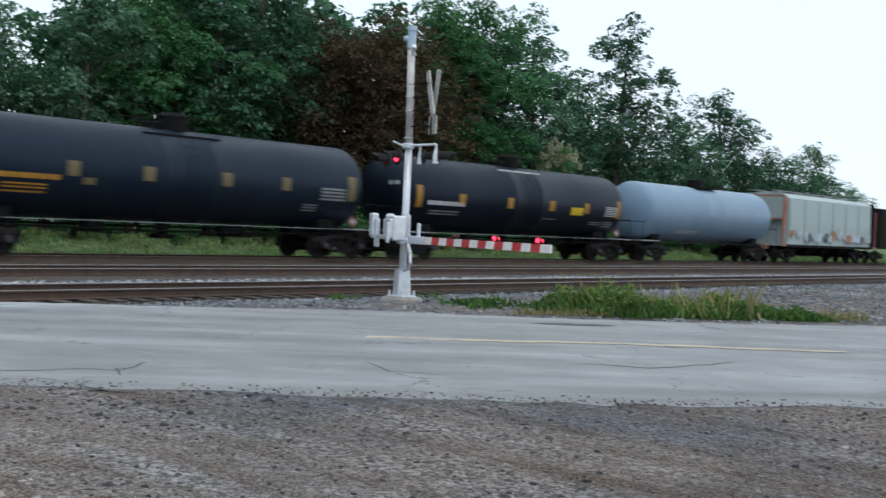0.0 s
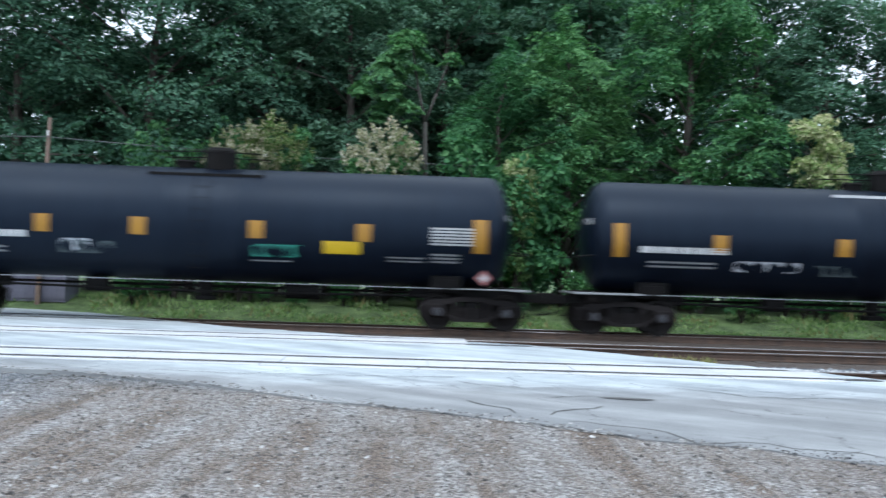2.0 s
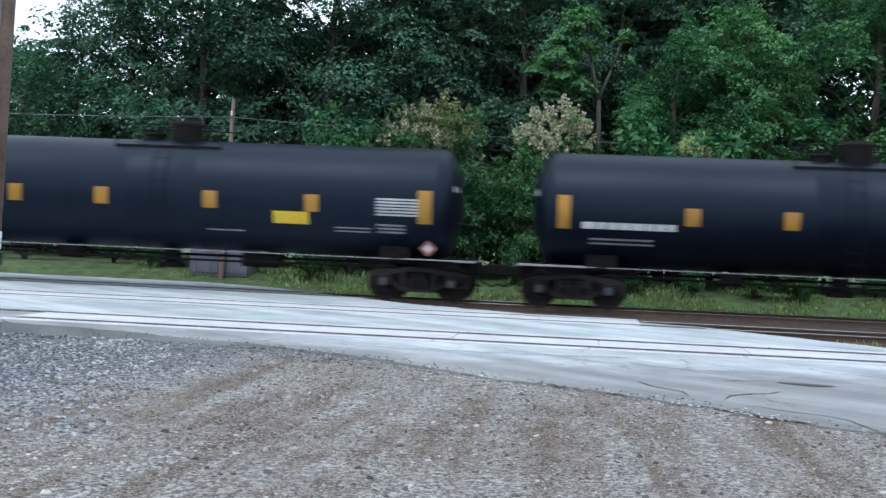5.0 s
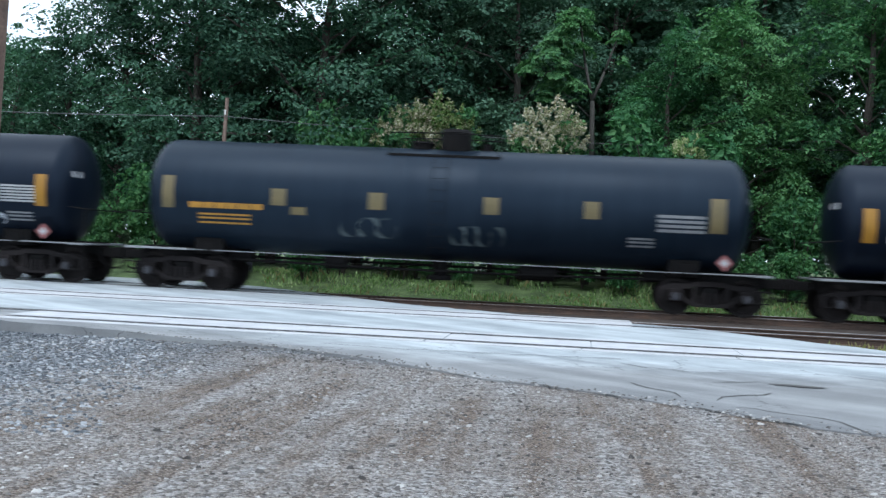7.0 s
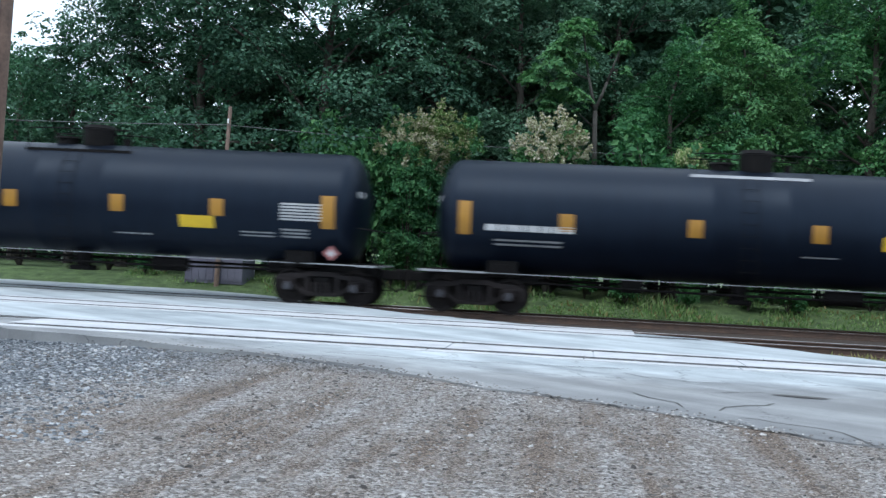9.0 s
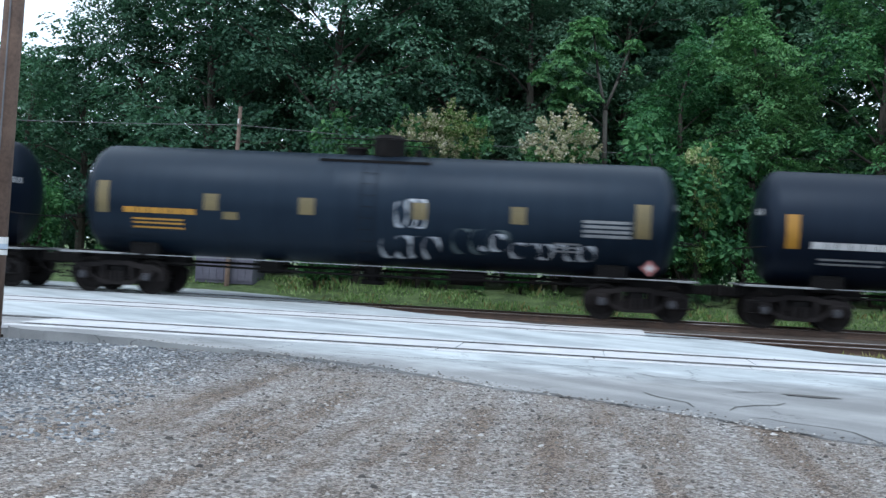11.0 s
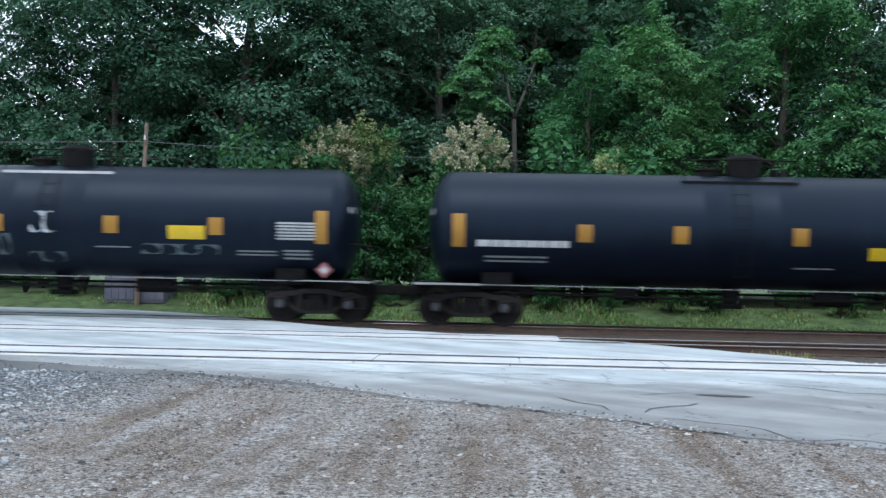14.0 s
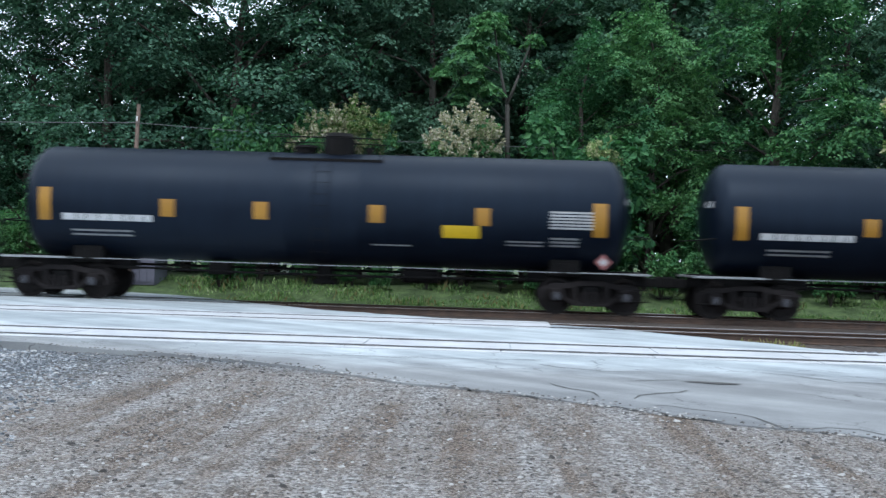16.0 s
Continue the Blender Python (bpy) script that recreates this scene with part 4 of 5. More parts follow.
# graffiti that sets single cars apart
for k, marks in {
        14: ((0.7, 1.45, 2.1, 2.85, SPRAY_WHITE, 3), (0.3, 1.8, 1.3, 1.9, SPRAY_WHITE, 4), (2.2, 3.6, 1.5, 2.15, SPRAY_DARK, 3), (2.9, 3.5, 1.6, 2.05, SPRAY_WHITE, 2), (3.7, 5.8, 1.45, 1.85, SPRAY_WHITE, 6)),
        18: ((-0.5, 0.2, 2.2, 2.75, SPRAY_WHITE, 2), (-2.1, -1.1, 1.6, 2.15, SPRAY_DARK, 4), (-0.6, 0.3, 1.45, 1.7, SPRAY_DARK, 3), (2.4, 4.4, 1.7, 1.95, SPRAY_DARK, 4)),
        3: ((-3.6, -2.3, 1.7, 2.0, SPRAY_DARK, 5), (-3.6, -2.9, 1.75, 2.05, SPRAY_WHITE, 2), (1.3, 2.6, 1.75, 2.05, SPRAY_GREEN, 5)),
        2: ((-4.2, -2.6, 1.75, 2.0, SPRAY_WHITE, 4), (-2.2, -1.0, 1.7, 1.95, SPRAY_DARK, 4), (2.0, 3.6, 1.75, 1.95, SPRAY_DARK, 4)),
        10: ((5.0, 5.6, 1.6, 2.1, SPRAY_DARK, 2), (4.6, 6.0, 1.5, 1.8, SPRAY_WHITE, 3)),
        9: ((-2.6, -1.2, 1.6, 2.1, SPRAY_DARK, 3), (0.3, 1.6, 1.5, 2.0, SPRAY_DARK, 4))}.items():
    for j, (x0, x1, z0, z1, mt, n) in enumerate(marks):
        scrawl("graffiti", x0, x1, z0, z1, mt, body(k), k * 7 + j, "sprayed graffiti strokes", n)
for k, text in {14: "faded black tank car with white sprayed graffiti", 18: "black tank car with white and dark green graffiti",
                3: "black tank car with a green graffiti tag", 2: "black tank car with dull graffiti scrawls"}.items():
    tagged(CARS[k], text)


def blue_tank_car():
    car = thing("tank_car", pose(0, 0, 0), "pale blue-grey tank car with a seam at its middle", "tank car", "cars of the freight train")
    tank = smooth(mesh_part("tank", tank_mesh(7.2), BLUE_PAINT, car))
    for s in (-1, 1):
        add_truck(car, 5.9 * s)
        add_coupler(car, 7.95 * s, s)
        end_fittings(car, 7.2, s)
    bm = bmesh.new()
    box(bm, -1.2, 1.2, -0.8, 0.8, 4.0, 4.06)
    rod(bm, (0, 0, 4.0), (0, 0, 4.45), 0.5, 0.45, 24)
    part("fittings_housing", bm, DARK_STEEL, car)
    bm = bmesh.new()
    box(bm, -5.8, 5.8, -1.05, -0.97, 0.98, 1.06)
    part("side_rail", bm, DARK_STEEL, car)
    bm = bmesh.new()
    lathe_x(bm, [(-0.2, TANK_R), (-0.15, TANK_R + 0.012), (0.15, TANK_R + 0.012), (0.2, TANK_R)], 56, (0.6, 0, TANK_Z))
    part("belly_band", bm, BLUE_PAINT, tank)
    for z in (1.5, 1.6):
        decal("lettering", -4.0, -1.6, z, z + 0.05, WHITE_MARK, tank)
    return car


def hopper_car():
    """A covered hopper: curved sides, sloped end sheets in an open frame, roof with hatches."""
    car = thing("covered_hopper", pose(0, 0, 0), "pale grey-green covered hopper car with graffiti along its foot", "hopper car", "cars of the freight train")
    bm = bmesh.new()
    sec = [(-1.55, 1.05), (-1.6, 2.4), (-1.55, 3.95), (-1.2, 4.2), (0, 4.3), (1.2, 4.2), (1.55, 3.95), (1.6, 2.4), (1.55, 1.05)]
    rings = [[bm.verts.new((x, y, z)) for y, z in sec] for x in (-6.75, 6.75)]
    n = len(sec)
    for i in range(n - 1):
        bm.faces.new((rings[0][i], rings[0][i + 1], rings[1][i + 1], rings[1][i]))
    low = [[bm.verts.new((x, y, 1.05)) for y in (-1.55, 1.55)] for x in (-4.9, 4.9)]
    for ring, lo in ((rings[0], low[0]), (rings[1], low[1])):
        bm.faces.new((ring[0], lo[0], lo[1], ring[8], ring[7], ring[6], ring[5], ring[4], ring[3], ring[2], ring[1]))
    bmesh.ops.recalc_face_normals(bm, faces=bm.faces)
    shell = part("body", bm, HOPPER_PAINT, car)
    for s in (-1, 1):
        add_truck(car, 5.75 * s)
        add_coupler(car, 7.2 * s, s)
        bm = bmesh.new()
        for y in (-1.5, 1.5):
            box(bm, 6.77, 7.3, y - 0.05, y + 0.05, 1.02, 1.2)
            box(bm, 7.18, 7.3, y - 0.06, y + 0.06, 1.2, 4.05)
            rod(bm, (6.8, y, 3.9), (7.22, y, 1.3), 0.05, 0.05, 6)
            for z in (1.5, 2.0, 2.5, 3.0, 3.5):
                rod(bm, (6.95, y, z), (7.25, y, z), 0.02, 0.02, 6)
        box(bm, 6.7, 7.2, -0.35, 0.35, 0.8, 1.1)
        box(bm, 7.18, 7.3, -1.5, 1.5, 4.0, 4.1)
        box(bm, 6.77, 7.15, -1.35, 1.35, 2.6, 2.7)
        part("end_frame", bm, SPRAY_RUST if s < 0 else DARK_STEEL, car, "", pose(0, 0, 0, 0, 0, 0 if s > 0 else 180))
        bm = bmesh.new()
        for x in (1.2, 4.0):
            r = bmesh.ops.create_cone(bm, cap_ends=True, segments=4, radius1=0.5, radius2=1.5, depth=0.65, matrix=pose(s * x, 0, 0.74, 0, 0, 45))
        part("hopper_bay", bm, DARK_STEEL, car)
    for x in (-6.6, -4.4, -2.2, 0, 2.2, 4.4, 6.6):
        bm = bmesh.new()
        tube(bm, [(x, -1.57, 1.1), (x, -1.625, 2.4), (x, -1.57, 3.9)], 0.035, 4)
        part("side_post", bm, HOPPER_PAINT, shell)
    bm = bmesh.new()
    for x in (-5, -2.5, 0, 2.5, 5):
        rod(bm, (x, 0, 4.28), (x, 0, 4.38), 0.38, 0.36, 18)
    box(bm, -7.2, 7.2, -0.9, -0.55, 4.36, 4.4)
    box(bm, -7.2, 7.2, 0.55, 0.9, 4.36, 4.4)
    part("roof_walk", bm, GALVANISED, car)
    bm = bmesh.new()
    box(bm, -6.75, 6.75, -1.6, -1.52, 0.98, 1.14)
    part("side_sill", bm, DARK_STEEL, car)
    rng = random.Random(8)
    for j in range(16):
        bm = bmesh.new()
        x, z = -6.0 + j * 0.8 + rng.uniform(-0.3, 0.3), 1.2 + rng.uniform(0, 0.3)
        pts = [bm.verts.new((x + rng.uniform(0.35, 1) * 0.6 * math.cos(a * 0.785), -1.66 - 0.0015 * j, z + 0.34 + rng.uniform(0.3, 1) * 0.45 * math.sin(a * 0.785))) for a in range(8)]
        bm.faces.new(pts)
        part("graffiti", bm, (SPRAY_RUST, SPRAY_BLUE, HOPPER_PAINT, SPRAY_WHITE, SPRAY_DARK)[(j * 3 + j // 5) % 5], shell, "sprayed graffiti letter")
    return car


def dark_hopper():
    car = thing("freight_car", pose(0, 0, 0), "dark brown-black freight car ahead of the hopper", "freight car", "cars of the freight train")
    bm = bmesh.new()
    box(bm, -7.6, 7.6, -1.55, 1.55, 1.05, 3.9, 0.05)
    for i in range(9):
        x = -7.2 + i * 1.8
        box(bm, x - 0.06, x + 0.06, -1.62, -1.55, 1.1, 3.85)
    part("body", bm, DARK_STEEL, car)
    bm = bmesh.new()
    box(bm, -8.2, -7.62, -1.5, 1.5, 1.0, 1.15)
    box(bm, -7.95, -7.85, -1.5, -1.4, 1.15, 3.6)
    part("end_frame", bm, RED_MARK, car, "red end frame")
    for s in (-1, 1):
        add_truck(car, 6.6 * s)
        add_coupler(car, 8.62 * s, s)
    return car


CARS[-3], CARS[-4], CARS[-5] = blue_tank_car(), hopper_car(), dark_hopper()


# ---- the crossing signal ----
def crossing_signal():
    base = Vector((16.0, 14.53, -0.02))
    sig = thing("crossing_signal", Matrix.Translation(base), "silver level-crossing signal with its red and white gate arm down", "crossing signal")
    u = Vector((-0.559, -0.829, 0)).normalized()   # across the road
    v = Vector((-0.829, 0.559, 0)).normalized()    # along the road
    up = Vector((0, 0, 1))

    def q(a, b, z):
        return u * a + v * b + up * z
    bm = bmesh.new()
    box(bm, -0.29, 0.29, -0.29, 0.29, -0.2, 0.12, 0.05)
    part("foundation", bm, CONCRETE, sig, "round-edged concrete footing")
    bm = bmesh.new()
    bmesh.ops.create_cone(bm, cap_ends=True, segments=4, radius1=0.19, radius2=0.15, depth=0.5, matrix=pose(0, 0, 0.37, 0, 0, 20))
    box(bm, -0.2, 0.2, -0.2, 0.2, 0.12, 0.15, 0.01)
    for sx in (-0.16, 0.16):
        for sy in (-0.16, 0.16):
            rod(bm, (sx, sy, 0.12), (sx, sy, 0.24), 0.025, 0.025, 6)
    part("base_casting", bm, ALUMINIUM, sig)
    bm = bmesh.new()
    rod(bm, (0, 0, 0.3), (0.02, 0, 2.9), 0.07, 0.066, 20)
    smooth(part("mast", bm, ALUMINIUM, sig))
    bm = bmesh.new()
    rod(bm, (0.02, 0, 2.9), (-0.03, 0, 4.72), 0.07, 0.068, 20)
    for z in (3.05, 3.55, 3.8, 4.05, 4.6):
        rod(bm, (0, 0, z), (0, 0, z + 0.03), 0.08, 0.08, 16)
    smooth(part("mast_head", bm, MAST_PAINT, sig, "weathered upper mast with clamps"))
    bm = bmesh.new()
    rod(bm, (-0.03, 0, 4.72), (-0.03, 0, 5.08), 0.085, 0.075, 20)
    rod(bm, (-0.03, 0, 5.05), (-0.03, 0, 5.13), 0.095, 0.085, 20)
    rod(bm, q(-0.02, 0.08, 4.9), q(-0.02, 0.16, 4.9), 0.06, 0.05, 14)
    part("bell", bm, BELL_BLUE, sig, "pale blue bell housing on the mast top")
    bm = bmesh.new()
    tube(bm, [q(-0.05, 0, 4.56), q(0.34, 0.05, 4.72)], 0.03, 8)
    tube(bm, [q(0.0, 0, 4.56), q(-0.25, 0, 4.66)], 0.03, 8)
    part("bracket", bm, ALUMINIUM, sig)
    # crossbuck: weathered boards on stand-off arms, seen nearly edge-on
    cb = q(0.5, -0.30, 3.86)
    for a, off in ((68, 0.05), (-74, -0.05)):
        bm = bmesh.new()
        box(bm, -0.44, 0.44, -0.012, 0.012, -0.08, 0.08, 0.004)
        m = Matrix.Translation(cb + v * off) @ Matrix.Rotation(math.atan2(u.y, u.x) + 0.12, 4, "Z") @ Matrix.Rotation(radians(a), 4, "Y")
        part("crossbuck_board", bm, MAST_PAINT, sig, "worn white crossbuck board seen nearly edge-on", m)
    bm = bmesh.new()
    box(bm, -0.14, 0.14, -0.01, 0.01, -0.17, 0.17, 0.004)
    part("track_sign", bm, MAST_PAINT, sig, "small weathered sign below the crossbuck", Matrix.Translation(q(0.5, -0.32, 3.3)) @ Matrix.Rotation(math.atan2(u.y, u.x) + 0.25, 4, "Z"))
    bm = bmesh.new()
    for z in (3.28, 3.57, 3.82, 4.06):
        rod(bm, q(0.0, 0, z), q(0.5, -0.28, z), 0.014, 0.014, 8)
    rod(bm, q(0.5, -0.28, 3.1), q(0.5, -0.28, 4.2), 0.014, 0.014, 8)
    part("crossbuck_arm", bm, DARK_STEEL, sig)
    # lamp arms: two lamps on each side of the mast
    bm = bmesh.new()
    tube(bm, [q(0.1, 0.30, 2.98), q(0, 0.14, 2.93), q(0, 0, 2.93), q(0.2, -0.22, 2.94), q(0.35, -0.44, 2.96)], 0.022, 8)
    box(bm, -0.085, 0.085, -0.085, 0.085, 2.87, 2.97, 0.02)
    part("lamp_arm", bm, ALUMINIUM, sig)

    def lamp(a, b, z, facing, lit):
        """A lamp facing along the road, under a long dark hood."""
        d = (v * facing + u * 0.35).normalized()
        side = Vector((-d.y, d.x, 0))
        c = q(a, b, z)
        bm = bmesh.new()
        rod(bm, c - d * 0.02, c, 0.15, 0.15, 28)
        rod(bm, c - d * 0.13, c + d * 0.01, 0.07, 0.11, 18)
        head = part("flashing_lamp", bm, MATT_BLACK, sig, "round black lamp with a red lens under a hood")
        bm = bmesh.new()
        rod(bm, c + d * 0.01, c + d * 0.02, 0.085, 0.08, 22)
        part("lens", bm, RED_LIT if lit else RED_LENS, head, "lit red lens" if lit else "dark red lens")
        bm = bmesh.new()
        rows = []
        for i in range(13):
            an = math.pi * (i - 1) / 10
            r = side * math.cos(an) * 0.105 + up * math.sin(an) * 0.105
            rows.append((bm.verts.new(c + r), bm.verts.new(c + d * (0.32 if 2 < i < 10 else 0.22) + r * 0.95)))
        for a0, b0 in zip(rows, rows[1:]):
            bm.faces.new((a0[0], a0[1], b0[1], b0[0]))
        bmesh.ops.solidify(bm, geom=bm.faces[:], thickness=0.006)
        part("hood", bm, MATT_BLACK, head)
    lamp(0.15, 0.24, 2.70, 1, True)
    lamp(0.25, 0.46, 2.63, 1, False)
    lamp(0.1, -0.30, 2.72, -1, False)
    lamp(0.3, -0.52, 2.74, -1, False)
    for a, b, z, r in ((0.12, -0.20, 2.72, 0.045), (0.35, -0.44, 2.74, 0.065)):
        bm = bmesh.new()
        rod(bm, q(a, b, z - 0.13), q(a, b, z + 0.02), r, r * 0.8, 14)
        rod(bm, q(a, b, z + 0.02), q(a, b, z + 0.12), r * 0.8, r * 0.45, 14)
        rod(bm, q(a, b, z + 0.12), q(a, b, z + 0.22), r * 0.4, r * 0.4, 10)
        part("junction_box", bm, ALUMINIUM, sig, "silver bell-shaped lamp fitting")
    # gate mechanism, counterweight arms and conduit
    ry = Matrix.Rotation(math.atan2(u.y, u.x), 4, "Z")
    bm = bmesh.new()
    box(bm, -0.32, 0.34, -0.30, -0.05, 1.16, 1.62, 0.03)
    box(bm, -0.22, 0.30, -0.36, -0.28, 1.2, 1.56, 0.02)
    box(bm, -0.12, 0.12, -0.12, 0.12, 1.1, 1.2, 0.02)
    part("gate_mechanism", bm, ALUMINIUM, sig, "silver gate motor housing", ry)
    for y in (-0.42, 0.16):
        bm = bmesh.new()
        box(bm, -1.0, 0.3, y, y + 0.05, 1.18, 1.26, 0.01)
        box(bm, -0.62, -0.5, y - 0.02, y + 0.07, 1.02, 1.55, 0.02)
        box(bm, 0.28, 0.38, y, y + 0.06, 1.12, 1.50, 0.02)
        part("support_arm", bm, ALUMINIUM, sig, "silver gate support arm", ry)
    bm = bmesh.new()
    for y in (-0.44, -0.12, 0.2):
        box(bm, -1.12, -0.86, y, y + 0.14, 1.2, 1.66, 0.04)
    part("counterweight", bm, ALUMINIUM, sig, "silver counterweights", ry)
    bm = bmesh.new()
    tube(bm, [q(0.35, 0, 1.1), q(0.52, 0, 0.95), q(0.55, 0, 0.78), q(0.42, 0, 0.66), q(0.08, 0, 0.62)], 0.032, 8)
    part("conduit", bm, ALUMINIUM, sig, "bent silver conduit")
    # gate arm with red and white sheeting
    tip, root = Vector((14.25, 9.98, 1.19)) - base, Vector((15.86, 14.2, 1.17)) - base
    d = tip - root
    m = Matrix.Translation(root) @ Matrix.Rotation(math.atan2(d.y, d.x), 4, "Z") @ Matrix.Rotation(-math.asin(d.z / d.length), 4, "Y")
    bm = bmesh.new()
    box(bm, -0.1, 0.5, -0.03, 0.03, -0.07, 0.07, 0.01)
    arm = part("gate_arm", bm, ALUMINIUM, sig, "red and white striped gate arm, lowered", m)
    n, L0 = 16, d.length
    for i in range(n):
        x0, x1 = 0.25 + (L0 - 0.25) * i / n, 0.25 + (L0 - 0.25) * (i + 1) / n
        bm = bmesh.new()
        vs = box(bm, x0, x1, -0.018, 0.018, -0.064, 0.064)
        for w in vs:
            w.co.x += (w.co.z) * 0.2 if i < n - 1 or w.co.x < x1 - 0.01 else 0
        part("arm_stripe", bm, SHEET_RED if i % 2 == 0 else SHEET_WHITE, arm)
    for f, lit in ((0.36, False), (0.65, True), (0.93, True)):
        bm = bmesh.new()
        rod(bm, (L0 * f, -0.03, 0.115), (L0 * f, 0.03, 0.115), 0.045, 0.045, 14)
        rod(bm, (L0 * f, 0, 0.06), (L0 * f, 0, 0.085), 0.025, 0.025, 8)
        al = part("arm_lamp", bm, MATT_BLACK, arm)
        bm = bmesh.new()
        for s in (-1, 1):
            bmesh.ops.create_uvsphere(bm, u_segments=12, v_segments=8, radius=0.034, matrix=pose(L0 * f, s * 0.03, 0.115))
        part("lens", bm, RED_LIT if lit else RED_LENS, al, "lit red lens" if lit else "dark red lens")


crossing_signal()


# ---- poles, wires and the shed ----
def wooden_pole():
    pole = thing("utility_pole", pose(-7.92, 14.74, 0, 0, 1.5, 0), "brown wooden utility pole with a reflective band", "utility pole")
    bm = bmesh.new()
    rod(bm, (0, 0, -0.4), (0, 0, 9.5), 0.150, 0.118, 20)
    for v in bm.verts:
        v.co.x += 0.006 * math.sin(v.co.z * 3)
    smooth(part("shaft", bm, POLE_WOOD, pole))
    for z0, z1, mt in ((1.36, 1.45, SHEET_WHITE), (1.29, 1.36, SPRAY_BLUE), (1.21, 1.28, SHEET_WHITE)):
        bm = bmesh.new()
        rod(bm, (0, 0, z0), (0, 0, z1), 0.151, 0.151, 20, False)
        part("band", bm, mt, pole, "reflective band")
    bm = bmesh.new()
    rod(bm, (0.02, -0.15, 1.7), (0.02, -0.13, 9.0), 0.012, 0.012, 6)
    part("ground_wire", bm, CABLE, pole)


def post_and_wire():
    post = thing("wire_post", pose(-11.25, 35.95, 0.1), "bare brown wooden post behind the tracks", "post")
    bm = bmesh.new()
    rod(bm, (-0.16, 0, -0.2), (0.02, 0, 5.8), 0.085, 0.06, 12)
    part("shaft", bm, POST_WOOD, post)
    bm = bmesh.new()
    rod(bm, (0, -0.1, 5.25), (0, -0.1, 5.4), 0.03, 0.03, 8)
    part("insulator", bm, SHEET_WHITE, post)
    for name, end, sag in (("overhead_wire", (-44, 33, 6.1), 0.5), ("overhead_wire", (14, 43, 5.8), 0.35)):
        c = bpy.data.curves.new(name, "CURVE")
        c.dimensions, c.bevel_depth = "3D", 0.010
        s = c.splines.new("POLY")
        s.points.add(16)
        a, b = Vector((-11.25, 35.85, 5.3)), Vector(end)
        for i in range(17):
            w = i / 16
            co = a.lerp(b, w)
            s.points[i].co = (co.x, co.y, co.z - sag * 4 * w * (1 - w), 1)
        c.materials.append(CABLE)
        ob = new(name, c)
        tagged(ob, "thin overhead wire strung from the post", "wire", "overhead wires")


def shed():
    sh = thing("trackside_shed", pose(-11.55, 36.6, 0.34), "small grey-violet trackside cabinet with vertical siding", "shed")
    bm = bmesh.new()
    box(bm, -0.95, 0.95, -0.5, 0.9, -0.1, 2.0, 0.01)
    part("body", bm, SHED_SIDING, sh)
    for i in range(8):
        bm = bmesh.new()
        box(bm, -0.95 + i * 0.2375 + 0.01, -0.95 + (i + 1) * 0.2375 - 0.012, -0.525, -0.5, 0.0, 1.98, 0.004)
        part("board", bm, SHED_SIDING, sh)
    bm = bmesh.new()
    box(bm, -1.05, 1.05, -0.62, 1.0, 2.0, 2.07, 0.01)
    part("roof", bm, SHED_SIDING, sh)


wooden_pole()
post_and_wire()
shed()


# ---- trees and shrubs ----
def leaf_mesh(name, clumps, count, size, seed, droop=0.3, flat=0.78):
    """Leaves on the shells of many clumps; each leaf a folded kite."""
    rng = np.random.default_rng(seed)
    c = np.array(clumps)
    # each clump breaks up into flat sprays of leaves
    k = 7
    e = rng.normal(size=(len(c), k, 3))
    e /= np.linalg.norm(e, axis=2)[..., None]
    e[..., 2] = np.abs(e[..., 2]) * 1.1 - 0.35
    q = c[:, None, :3] + e * c[:, 3][:, None, None] * rng.uniform(0.55, 1.05, (len(c), k, 1))
    c = np.concatenate([q, c[:, 3][:, None, None] * rng.uniform(0.34, 0.6, (len(c), k, 1))], 2).reshape(-1, 4)
    w = c[:, 3] ** 2
    idx = rng.choice(len(c), count, p=w / w.sum())
    d = rng.normal(size=(count, 3))
    d /= np.linalg.norm(d, axis=1)[:, None]
    d[:, 2] = np.where(d[:, 2] < -0.35, -d[:, 2], d[:, 2])
    rad = c[idx, 3] * rng.uniform(0.45, 1.08, count) ** 0.6
    p = c[idx, :3] + d * rad[:, None] * np.array([1, 1, flat])
    nrm = d * 0.7 + rng.normal(size=(count, 3)) * 0.55 + np.array([0, 0, 0.45])
    nrm /= np.linalg.norm(nrm, axis=1)[:, None]
    t = np.cross(nrm, rng.normal(size=(count, 3)))
    t[:, 2] -= droop
    t -= nrm * (t * nrm).sum(1)[:, None]
    t /= np.linalg.norm(t, axis=1)[:, None]
    b = np.cross(nrm, t)
    s = (size * rng.uniform(0.6, 1.35, count))[:, None]
    v = np.stack([p - t * s * 0.5, p + b * s * 0.34 + nrm * s * 0.08 - t * s * 0.05, p + t * s * 0.6 - nrm * s * 0.1, p - b * s * 0.34 + nrm * s * 0.08 - t * s * 0.05], 1)
    f = np.arange(count * 4).reshape(-1, 4)
    return quad_mesh(name, v.reshape(-1, 3), f)


